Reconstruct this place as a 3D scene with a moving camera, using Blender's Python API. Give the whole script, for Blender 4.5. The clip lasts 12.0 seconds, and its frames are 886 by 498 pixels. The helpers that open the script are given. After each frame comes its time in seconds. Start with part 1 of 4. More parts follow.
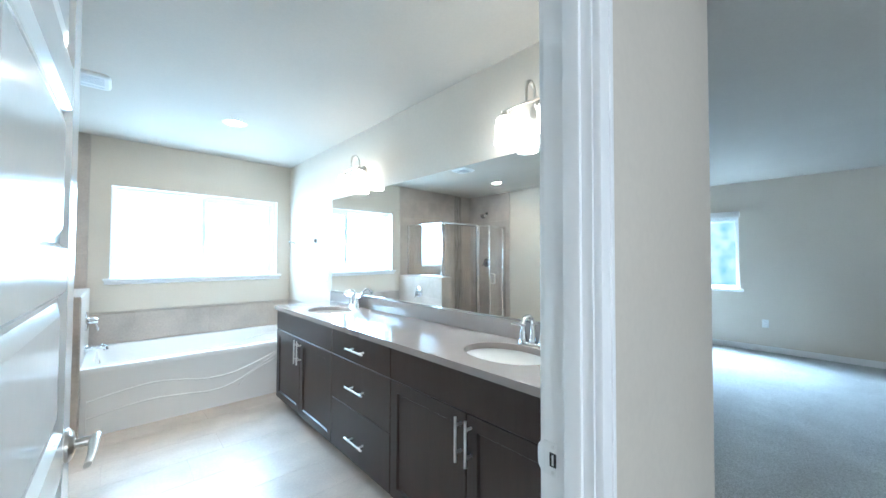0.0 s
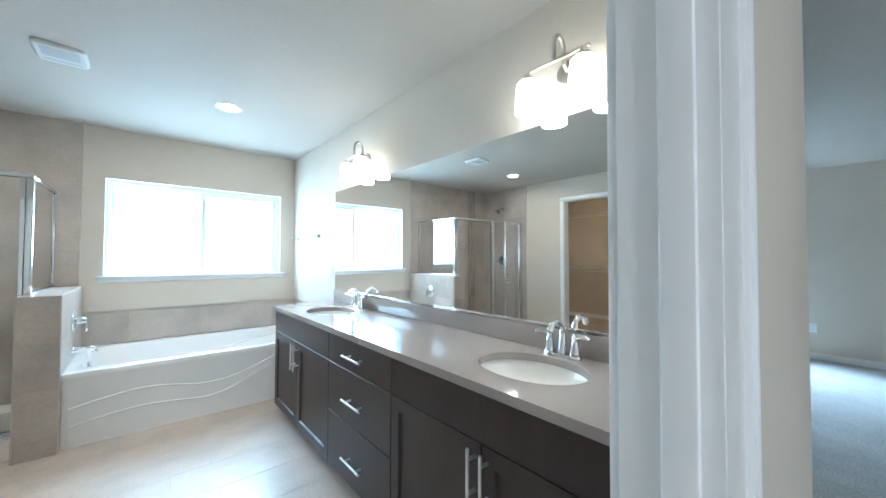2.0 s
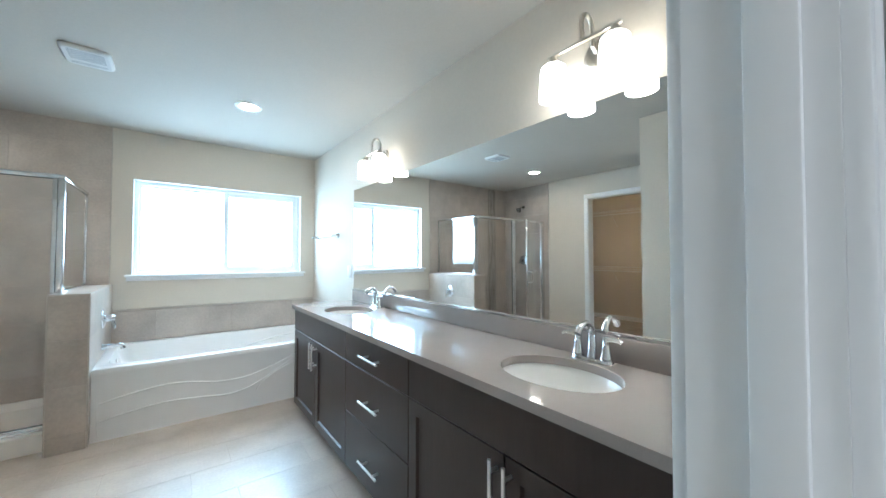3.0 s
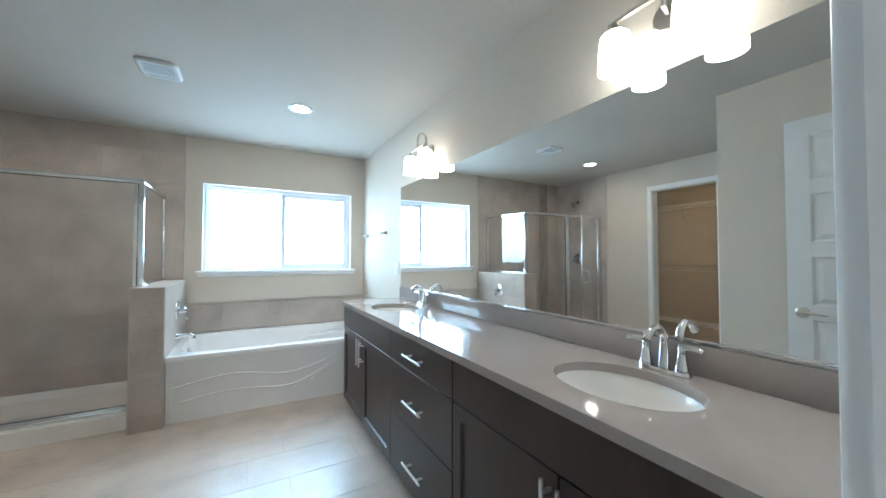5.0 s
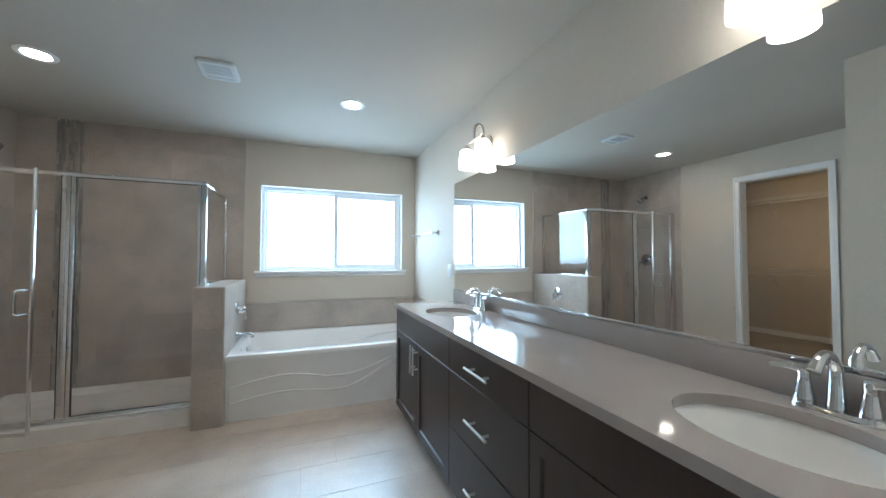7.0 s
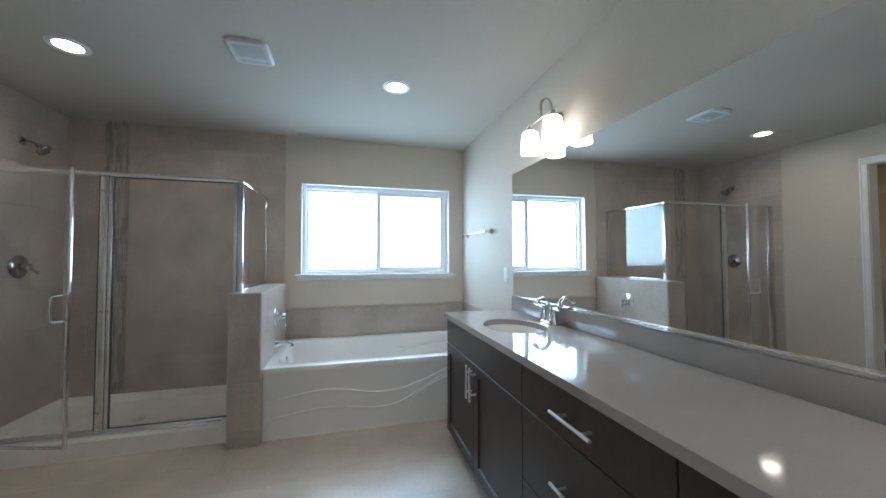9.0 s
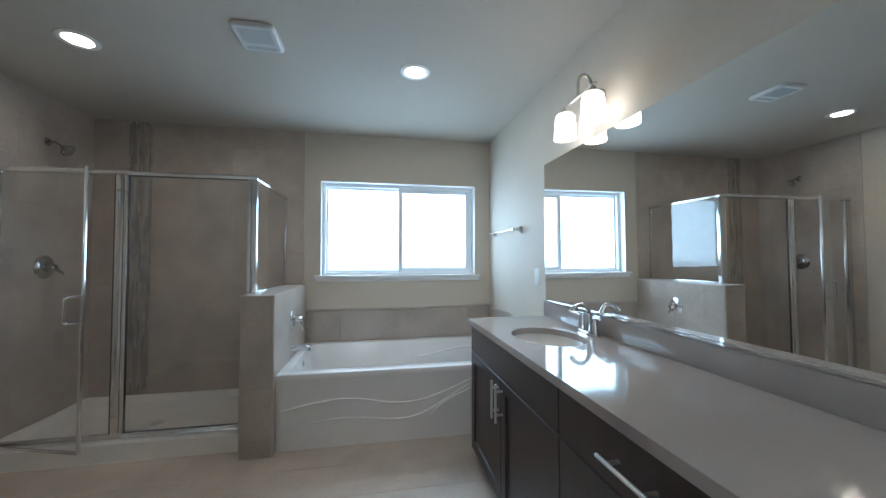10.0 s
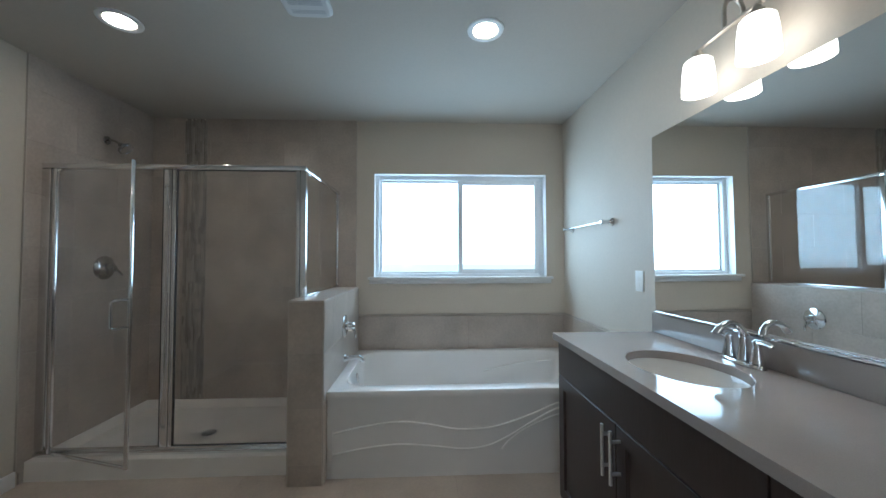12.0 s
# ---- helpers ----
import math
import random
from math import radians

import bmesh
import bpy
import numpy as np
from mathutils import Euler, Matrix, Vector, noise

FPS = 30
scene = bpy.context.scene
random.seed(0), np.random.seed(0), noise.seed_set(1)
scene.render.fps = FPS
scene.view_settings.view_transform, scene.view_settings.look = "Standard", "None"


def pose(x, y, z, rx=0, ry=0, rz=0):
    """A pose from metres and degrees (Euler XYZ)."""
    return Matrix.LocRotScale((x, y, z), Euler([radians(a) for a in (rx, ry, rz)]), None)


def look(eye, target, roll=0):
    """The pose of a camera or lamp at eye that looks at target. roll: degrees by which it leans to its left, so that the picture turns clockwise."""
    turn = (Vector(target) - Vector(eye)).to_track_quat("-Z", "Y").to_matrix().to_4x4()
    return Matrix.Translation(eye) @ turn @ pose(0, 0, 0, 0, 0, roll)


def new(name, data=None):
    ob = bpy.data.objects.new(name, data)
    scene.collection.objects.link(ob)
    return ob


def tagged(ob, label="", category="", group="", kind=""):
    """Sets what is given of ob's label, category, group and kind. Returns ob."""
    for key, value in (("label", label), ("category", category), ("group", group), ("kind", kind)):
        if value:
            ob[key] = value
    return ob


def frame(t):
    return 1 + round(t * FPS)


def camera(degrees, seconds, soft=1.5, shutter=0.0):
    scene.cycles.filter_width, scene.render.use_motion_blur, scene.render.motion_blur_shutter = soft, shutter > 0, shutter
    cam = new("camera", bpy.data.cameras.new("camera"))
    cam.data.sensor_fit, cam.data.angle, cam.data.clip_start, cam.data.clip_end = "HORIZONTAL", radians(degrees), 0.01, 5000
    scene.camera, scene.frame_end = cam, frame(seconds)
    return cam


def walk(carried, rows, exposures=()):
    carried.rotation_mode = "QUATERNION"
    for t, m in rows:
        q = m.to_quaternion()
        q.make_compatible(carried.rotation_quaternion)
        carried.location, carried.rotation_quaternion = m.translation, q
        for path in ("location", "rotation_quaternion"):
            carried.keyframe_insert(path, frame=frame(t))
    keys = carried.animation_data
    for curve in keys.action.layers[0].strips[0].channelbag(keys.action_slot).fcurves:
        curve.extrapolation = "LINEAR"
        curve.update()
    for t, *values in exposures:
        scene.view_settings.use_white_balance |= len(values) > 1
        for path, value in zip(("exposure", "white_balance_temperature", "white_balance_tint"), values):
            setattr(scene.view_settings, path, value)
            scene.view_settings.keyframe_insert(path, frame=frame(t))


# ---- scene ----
cam = camera(103.4, 12.0)
PATH = [
    (0, (0.154, 0.138, 1.311), (1.514, 1.604, 1.362), 0.2),
    (0.5, (0.235, 0.21, 1.303), (1.591, 1.679, 1.353), 0.1),
    (1, (0.282, 0.261, 1.293), (1.634, 1.735, 1.344), 0.1),
    (1.5, (0.331, 0.308, 1.283), (1.664, 1.798, 1.335), 0.1),
    (2, (0.366, 0.342, 1.281), (1.667, 1.861, 1.33), 0.2),
    (2.5, (0.396, 0.374, 1.271), (1.656, 1.927, 1.322), 0.1),
    (3, (0.418, 0.4, 1.267), (1.631, 1.99, 1.317), 0.1),
    (5, (0.489, 0.469, 1.249), (1.466, 2.214, 1.295), 0.1),
    (5.5, (0.502, 0.498, 1.241), (1.413, 2.278, 1.289), 0.1),
    (6, (0.5, 0.538, 1.242), (1.358, 2.344, 1.291), 0.2),
    (6.5, (0.504, 0.602, 1.239), (1.299, 2.436, 1.292), 0.2),
    (7, (0.505, 0.688, 1.246), (1.246, 2.545, 1.297), 0.2),
    (9, (0.535, 1.08, 1.258), (1.058, 3.01, 1.313), 0.0),
    (9.5, (0.59, 1.195, 1.264), (1.035, 3.144, 1.319), 0.0),
    (10, (0.624, 1.287, 1.258), (0.988, 3.253, 1.315), 0.0),
    (10.5, (0.62, 1.385, 1.264), (0.91, 3.363, 1.319), 0.1),
    (11, (0.606, 1.5, 1.259), (0.829, 3.487, 1.323), 0.0),
    (11.5, (0.592, 1.614, 1.252), (0.748, 3.606, 1.316), 0.0),
    (12, (0.547, 1.698, 1.256), (0.637, 3.696, 1.314), -0.1),
]
walk(cam, [(t, look(eye, target, roll)) for t, eye, target, roll in PATH],
     exposures=[(0.0, 1.68, 5020, 4), (2.5, 1.28, 5220, 5), (5.0, 0.96, 5310, 6), (7.0, 0.60, 5400, 8), (9.5, 0.17, 5400, 9), (12.0, -0.14, 5370, 8)])

# ---- world and large lights ----
world = bpy.data.worlds.new("overcast")
scene.world = world
world.use_nodes = True
wn = world.node_tree.nodes
sky = wn.new("ShaderNodeTexSky")
sky.sky_type = "NISHITA"
sky.sun_disc = False
sky.sun_elevation, sky.sun_rotation = radians(50), radians(20)
world.node_tree.links.new(sky.outputs[0], wn["Background"].inputs[0])
wn["Background"].inputs[1].default_value = 0.12
sun = new("sun", bpy.data.lights.new("sun", "SUN"))
sun.data.energy, sun.data.angle, sun.data.color = 0.8, radians(15), (1.0, 0.96, 0.9)
sun.matrix_world = look((0, 20, 24), (0, 0, 0))


def area_lamp(name, x, y, z, aim, w, h, watts, colour):
    """A rectangular area lamp: sky light at a window's opening, or added fill."""
    ob = new(name, bpy.data.lights.new(name, "AREA"))
    ob.data.shape, ob.data.size, ob.data.size_y = "RECTANGLE", w, h
    ob.data.energy, ob.data.color = watts, colour
    ob.matrix_world = look((x, y, z), aim)
    return ob


area_lamp("sky_light_bath", 0.84, 5.53, 2.15, (0.84, 0, 2.15), 2.6, 1.9, 62, (0.64, 0.86, 1.0))
area_lamp("sky_light_fixed_pane", 0.484, 4.819, 1.54, (0.484, 0, 1.54), 0.68, 0.79, 6.6, (0.66, 0.88, 1.0))
area_lamp("sky_light_sliding_pane", 1.190, 4.789, 1.54, (1.190, 0, 1.54), 0.62, 0.75, 5.7, (0.66, 0.88, 1.0))
area_lamp("sky_light_bedroom", 7.9, 1.85, 3.35, (4.6, 1.6, 0.5), 3.4, 1.9, 780, (0.74, 0.90, 1.0))
# Added fill before a windowless wall, brightening the hall wall and door jamb.
area_lamp("fill_light_hall", -0.1, -2.95, 1.5, (0.6, 2, 1.0), 1.6, 1.1, 30, (1.0, 0.98, 0.95))


# ---- materials ----
def mat(name, colour, rough=0.5, metal=0.0, grain=0.0, grain_scale=60.0, cloud=0.0, cloud_scale=2.0,
        bump=0.0, bump_scale=200.0, island=0.0, rough_var=0.0, coat=0.0, spec=0.5, stretch=(1, 1, 1)):
    """Principled surface with clouding, grain, bump and piece-to-piece variation."""
    m = bpy.data.materials.new(name)
    m.use_nodes = True
    n, link = m.node_tree.nodes, m.node_tree.links.new
    b = n["Principled BSDF"]
    b.inputs["Roughness"].default_value = rough
    b.inputs["Metallic"].default_value = metal
    b.inputs["Coat Weight"].default_value = coat
    b.inputs["Specular IOR Level"].default_value = spec
    geo = n.new("ShaderNodeNewGeometry")
    mp = n.new("ShaderNodeMapping")
    mp.inputs["Scale"].default_value = stretch
    link(geo.outputs["Position"], mp.inputs["Vector"])
    col = n.new("ShaderNodeRGB")
    col.outputs[0].default_value = (*colour, 1)
    out = col.outputs[0]

    def vary(src, amount, scale, detail, distort=0.0, fac=None):
        hsv = n.new("ShaderNodeHueSaturation")
        rng = n.new("ShaderNodeMapRange")
        rng.inputs["To Min"].default_value, rng.inputs["To Max"].default_value = 1 - amount, 1 + amount
        if fac is None:
            tex = n.new("ShaderNodeTexNoise")
            tex.inputs["Scale"].default_value = scale
            tex.inputs["Detail"].default_value = detail
            tex.inputs["Distortion"].default_value = distort
            link(mp.outputs[0], tex.inputs["Vector"])
            rng.inputs["From Min"].default_value, rng.inputs["From Max"].default_value = 0.3, 0.7
            fac = tex.outputs["Fac"]
        link(fac, rng.inputs["Value"])
        link(rng.outputs[0], hsv.inputs["Value"])
        link(src, hsv.inputs["Color"])
        return hsv.outputs[0], fac

    if cloud:
        out, fac = vary(out, cloud, cloud_scale, 4, 0.2)
        if rough_var:
            rr = n.new("ShaderNodeMapRange")
            rr.inputs["From Min"].default_value, rr.inputs["From Max"].default_value = 0.3, 0.7
            rr.inputs["To Min"].default_value, rr.inputs["To Max"].default_value = rough - rough_var, rough + rough_var
            link(fac, rr.inputs["Value"])
            link(rr.outputs[0], b.inputs["Roughness"])
    if grain:
        out, _ = vary(out, grain, grain_scale, 3)
    if island:
        info = n.new("ShaderNodeObjectInfo")
        out, _ = vary(out, island, 0, 0, fac=info.outputs["Random"])
    link(out, b.inputs["Base Color"])
    if bump:
        tex = n.new("ShaderNodeTexNoise")
        tex.inputs["Scale"].default_value, tex.inputs["Detail"].default_value = bump_scale, 4
        link(mp.outputs[0], tex.inputs["Vector"])
        bp = n.new("ShaderNodeBump")
        bp.inputs["Strength"].default_value, bp.inputs["Distance"].default_value = bump, 0.004
        link(tex.outputs["Fac"], bp.inputs["Height"])
        link(bp.outputs[0], b.inputs["Normal"])
    return m


def glow(name, colour, strength, base=(0.9, 0.9, 0.9)):
    m = mat(name, base, 0.3)
    b = m.node_tree.nodes["Principled BSDF"]
    b.inputs["Emission Color"].default_value = (*colour, 1)
    b.inputs["Emission Strength"].default_value = strength
    return m


WALL = mat("wall_paint", (0.65, 0.585, 0.495), 0.62, cloud=0.03, cloud_scale=1.3, grain=0.02, bump=0.12, bump_scale=160)
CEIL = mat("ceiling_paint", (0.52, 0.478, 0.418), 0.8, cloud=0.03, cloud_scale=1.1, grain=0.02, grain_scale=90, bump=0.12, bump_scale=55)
TRIM = mat("white_trim_paint", (0.86, 0.855, 0.845), 0.28, cloud=0.02, cloud_scale=3, bump=0.03, bump_scale=40)
DOORP = mat("white_door_paint", (0.80, 0.80, 0.79), 0.13, cloud=0.02, cloud_scale=3, bump=0.03, bump_scale=30)
TILE = mat("taupe_wall_tile", (0.48, 0.415, 0.357), 0.30, cloud=0.15, cloud_scale=3.2, grain=0.06, grain_scale=55, island=0.045, rough_var=0.015, bump=0.04, bump_scale=90)
FTILE = mat("beige_floor_tile", (0.585, 0.508, 0.436), 0.26, cloud=0.12, cloud_scale=3.0, grain=0.04, grain_scale=70, island=0.035)
GROUT = mat("grout", (0.47, 0.39, 0.325), 0.42, grain=0.05, grain_scale=120, bump=0.12, bump_scale=300)
MOSAIC = mat("glass_mosaic", (0.375, 0.338, 0.295), 0.28, cloud=0.12, cloud_scale=14, island=0.27, coat=0.15)
EDGE = mat("satin_metal_edge_trim", (0.53, 0.475, 0.42), 0.32, 0.0, cloud=0.04)
CHROME = mat("chrome", (0.76, 0.77, 0.78), 0.05, 1.0, cloud=0.02, cloud_scale=20)
# Copy of the chrome, its colour darkened for the dark room it reflects.
SHOWER_CHROME = mat("chrome_dark_reflection", (0.48, 0.48, 0.49), 0.05, 1.0, cloud=0.02, cloud_scale=20)
ALU = mat("polished_aluminium", (0.80, 0.81, 0.82), 0.14, 1.0, cloud=0.04, cloud_scale=12, stretch=(1, 1, 0.1))
NICKEL = mat("brushed_nickel", (0.62, 0.58, 0.52), 0.28, 1.0, cloud=0.05, cloud_scale=30)
STEEL = mat("brushed_steel", (0.74, 0.73, 0.71), 0.32, 1.0, grain=0.05, grain_scale=300)
CAB = mat("espresso_wood", (0.036, 0.0235, 0.020), 0.34, spec=0.38, grain=0.07, grain_scale=26, cloud=0.10, cloud_scale=5, bump=0.06, bump_scale=60, stretch=(3, 3, 0.35))
QUARTZ = mat("grey_quartz", (0.345, 0.306, 0.286), 0.075, spec=0.5, cloud=0.03, cloud_scale=5, grain=0.045, grain_scale=420)
CERAMIC = mat("white_ceramic", (0.82, 0.81, 0.79), 0.08, cloud=0.015, cloud_scale=4)
ACRYLIC = mat("white_acrylic", (0.88, 0.86, 0.84), 0.14, cloud=0.02, cloud_scale=3)
PAN = mat("white_shower_pan", (0.90, 0.865, 0.82), 0.35, cloud=0.05, cloud_scale=4, bump=0.1, bump_scale=200)
PLASTIC = mat("white_plastic", (0.80, 0.80, 0.78), 0.35, cloud=0.02)
FANP = mat("light_grey_plastic", (0.67, 0.67, 0.66), 0.4, cloud=0.03)
VINYL = mat("white_vinyl", (0.86, 0.87, 0.88), 0.35, cloud=0.02)
# Near-black for solid patches that stand in for the shade inside openings.
DARK = mat("opening_shade", (0.02, 0.02, 0.02), 0.7, cloud=0.1)
GASKET = mat("dark_grey_vinyl", (0.06, 0.06, 0.062), 0.45, cloud=0.1)
WIRE = mat("white_coated_wire", (0.72, 0.70, 0.66), 0.4, cloud=0.02)
CARPET = mat("grey_carpet", (0.52, 0.53, 0.52), 0.95, cloud=0.10, cloud_scale=3, grain=0.30, grain_scale=150, bump=1.0, bump_scale=220, spec=0.1)
CARPET_CLOSET = mat("beige_carpet", (0.36, 0.33, 0.29), 0.95, cloud=0.1, grain=0.3, grain_scale=150, bump=1.0, bump_scale=220, spec=0.1)
SHADE = glow("lit_opal_glass", (1.0, 0.87, 0.70), 4.9)
BULB = glow("lit_bulb", (1.0, 0.86, 0.68), 160.0)
# Glow of the unseen lamp added to warm the closet.
CLOSET_GLOW = glow("warm_fill_dome", (1.0, 0.70, 0.40), 34.0)
LENS = glow("lit_downlight_lens", (1.0, 0.81, 0.60), 94.0)

MIRROR = mat("mirror_silver", (0.94, 0.955, 0.95), 0.0, 1.0)
MIRROR.node_tree.nodes["Principled BSDF"].inputs["Roughness"].default_value = 0.0


def clear_glass(name, tint, rough=0.0, ior=1.45):
    m = bpy.data.materials.new(name)
    m.use_nodes = True
    b = m.node_tree.nodes["Principled BSDF"]
    b.inputs["Base Color"].default_value = (*tint, 1)
    b.inputs["Transmission Weight"].default_value = 1.0
    b.inputs["Roughness"].default_value = rough
    b.inputs["IOR"].default_value = ior
    return m


GLASS = clear_glass("shower_glass", (0.985, 0.99, 0.985))
PANE = clear_glass("window_glass", (0.97, 0.99, 0.99))


def backdrop_mat(name, strength, low, high, scale):
    m = bpy.data.materials.new(name)
    m.use_nodes = True
    n, link = m.node_tree.nodes, m.node_tree.links.new
    n.remove(n["Principled BSDF"])
    em = n.new("ShaderNodeEmission")
    tex = n.new("ShaderNodeTexNoise")
    tex.inputs["Scale"].default_value, tex.inputs["Detail"].default_value = scale, 5
    geo = n.new("ShaderNodeNewGeometry")
    link(geo.outputs["Position"], tex.inputs["Vector"])
    ramp = n.new("ShaderNodeValToRGB")
    ramp.color_ramp.elements[0].color, ramp.color_ramp.elements[1].color = (*low, 1), (*high, 1)
    ramp.color_ramp.elements[0].position, ramp.color_ramp.elements[1].position = 0.38, 0.62
    link(tex.outputs["Fac"], ramp.inputs[0])
    link(ramp.outputs[0], em.inputs[0])
    em.inputs[1].default_value = strength
    link(em.outputs[0], n["Material Output"].inputs[0])
    return m


BRIGHT_SKY = backdrop_mat("bright_haze", 1.5, (0.80, 0.96, 0.99), (0.86, 0.99, 1.0), 0.8)
FAR_TREES = backdrop_mat("far_hazy_trees", 0.40, (0.34, 0.60, 0.58), (0.92, 1.0, 1.0), 2.4)


# ---- mesh helpers ----
BASE = {}


def box(bm, x0, y0, z0, x1, y1, z1, bevel=0.0, seg=2):
    r = bmesh.ops.create_cube(bm, size=1.0)
    vs = r["verts"]
    for v in vs:
        v.co = Vector(((x0 + x1) / 2 + v.co.x * (x1 - x0), (y0 + y1) / 2 + v.co.y * (y1 - y0), (z0 + z1) / 2 + v.co.z * (z1 - z0)))
    if bevel:
        es = list({e for v in vs for e in v.link_edges})
        bmesh.ops.bevel(bm, geom=es, offset=bevel, segments=seg, affect="EDGES", profile=0.5)


def boxed(*dims, bevel=0.0, seg=2):
    bm = bmesh.new()
    box(bm, *dims, bevel=bevel, seg=seg)
    return bm


def loft(bm, rings, cap_start=False, cap_end=False, closed=True):
    """Skin between rings of equally many points."""
    rows = [[bm.verts.new(p) for p in ring] for ring in rings]
    n = len(rows[0])
    for a, b in zip(rows, rows[1:]):
        for i in range(n if closed else n - 1):
            j = (i + 1) % n
            bm.faces.new((a[i], a[j], b[j], b[i]))
    if cap_start:
        bm.faces.new(rows[0][::-1])
    if cap_end:
        bm.faces.new(rows[-1])
    return rows


def ring(c, u, v, ru, rv, n=24, power=2.0):
    """Points of a (super)ellipse about c in the plane of u and v."""
    c, u, v = Vector(c), Vector(u), Vector(v)
    pts = []
    for i in range(n):
        a = 2 * math.pi * i / n
        ca, sa = math.cos(a), math.sin(a)
        pts.append(c + u * (ru * math.copysign(abs(ca) ** (2 / power), ca)) + v * (rv * math.copysign(abs(sa) ** (2 / power), sa)))
    return pts


def turned(profile, at, axis=(0, 0, 1), n=24, cap=True):
    """A turned body: profile of (radius, distance along the axis)."""
    bm = bmesh.new()
    ax = Vector(axis).normalized()
    u = ax.orthogonal().normalized()
    v = ax.cross(u)
    loft(bm, [ring(Vector(at) + ax * h, u, v, max(r, 1e-4), max(r, 1e-4), n) for r, h in profile], cap, cap)
    return bm


def tube(points, radius, n=12, radii=None, flat=1.0):
    """A round bar along points; radii may taper it, flat squashes it."""
    bm = bmesh.new()
    pts = [Vector(p) for p in points]
    rings = []
    u = None
    for i, p in enumerate(pts):
        t = (pts[min(i + 1, len(pts) - 1)] - pts[max(i - 1, 0)]).normalized()
        if u is None:
            u = t.orthogonal().normalized()
        u = (u - t * u.dot(t)).normalized()
        v = t.cross(u)
        r = radii[i] if radii else radius
        rings.append(ring(p, u, v, r, r * flat, n))
    loft(bm, rings, True, True)
    return bm


def smooth_path(points, steps=6):
    """Catmull-Rom through points."""
    pts = [Vector(p) for p in points]
    out = []
    for i in range(len(pts) - 1):
        p0, p1, p2, p3 = pts[max(i - 1, 0)], pts[i], pts[i + 1], pts[min(i + 2, len(pts) - 1)]
        for k in range(steps):
            t = k / steps
            out.append(0.5 * ((2 * p1) + (p2 - p0) * t + (2 * p0 - 5 * p1 + 4 * p2 - p3) * t * t + (3 * p1 - p0 - 3 * p2 + p3) * t ** 3))
    out.append(pts[-1])
    return out


def mesh_of(name, bm, material, smooth=35.0):
    bmesh.ops.recalc_face_normals(bm, faces=bm.faces)
    me = bpy.data.meshes.new(name)
    if smooth:
        for f in bm.faces:
            f.smooth = True
        for e in bm.edges:
            if len(e.link_faces) == 2 and e.calc_face_angle(0) > radians(smooth):
                e.smooth = False
    bm.to_mesh(me)
    bm.free()
    me.materials.append(material)
    return me


def thing(name, base, label, category, group="", kind=""):
    ob = new(name)
    ob.empty_display_size = 0.05
    ob.location = base
    BASE[ob] = Vector(base)
    return tagged(ob, label, category, group, kind)


def part(name, bm, material, parent, label="", smooth=35.0):
    base = BASE.get(parent, Vector())
    bmesh.ops.translate(bm, verts=bm.verts, vec=-base)
    ob = new(name, mesh_of(name, bm, material, smooth))
    ob.parent = parent
    BASE[ob] = base
    return tagged(ob, label)


def solid(name, bm, material, label, category, group="", kind="", smooth=35.0):
    """A thing that is one mesh, in world places."""
    ob = new(name, mesh_of(name, bm, material, smooth))
    BASE[ob] = Vector()
    return tagged(ob, label, category, group, kind)


def structure(name, bm, material, label="", category="wall"):
    return solid(name, bm, material, label, category, kind="structure", smooth=30)


def wall_boxes(boxes):
    bm = bmesh.new()
    for b in boxes:
        box(bm, *b)
    return bm


PIECES = {}


def piece(name, parent, material, centre, size, bevel=0.0015):
    """One tile, slat or pane on a shared mesh."""
    key = (name, material.name, tuple(round(s, 3) for s in size))
    if key not in PIECES:
        sx, sy, sz = (s / 2 for s in size)
        PIECES[key] = mesh_of(name, boxed(-sx, -sy, -sz, sx, sy, sz, bevel=bevel, seg=1), material, 0)
    ob = new(name, PIECES[key])
    ob.parent = parent
    ob.location = Vector(centre) - BASE.get(parent, Vector())
    return ob


# ---- plan ----
DOOR_OPEN, SHOWER_OPEN = 1.1, 17.0
H = 2.44
E_X, W_X, N_Y = 1.738, -1.74, 4.70
S_Y0, S_Y1 = 0.425, 0.523
OUT_X = 1.853
BUMP_X, BUMP_Y = -0.10, 1.71
DOOR_X0, DOOR_X1, DOOR_H = 0.032, 0.796, 2.07
WIN = (0.093, 1.585, 1.092, 1.992)
CLO = (2.378, 3.10, 2.10)
CLO_X, CLO_Y0, CLO_Y1 = -4.0, 1.9, 4.9
BED_X, BED_Y0, BED_Y1, HALL_X = 6.9, -3.0, 4.2, -1.2
BWIN = (0.955, 2.75, 0.86, 1.955)

# ---- structure ----
wall_north = structure("wall_north", wall_boxes([
    (W_X - 0.115, N_Y, 0, WIN[0], N_Y + 0.16, H), (WIN[1], N_Y, 0, OUT_X, N_Y + 0.16, H),
    (WIN[0], N_Y, 0, WIN[1], N_Y + 0.16, WIN[2]), (WIN[0], N_Y, WIN[3], WIN[1], N_Y + 0.16, H)]), WALL, "greige painted bathroom wall with a wide window")
wall_west = structure("wall_west", wall_boxes([
    (W_X - 0.115, BUMP_Y - 0.115, 0, W_X, CLO[0] - 0.018, H), (W_X - 0.115, CLO[1] + 0.018, 0, W_X, N_Y, H),
    (W_X - 0.115, CLO[0] - 0.018, CLO[2] + 0.018, W_X, CLO[1] + 0.018, H)]), WALL, "greige painted wall with closet opening")
structure("wall_jog_south", wall_boxes([(W_X, BUMP_Y - 0.115, 0, BUMP_X, BUMP_Y, H)]), WALL, "greige painted wall")
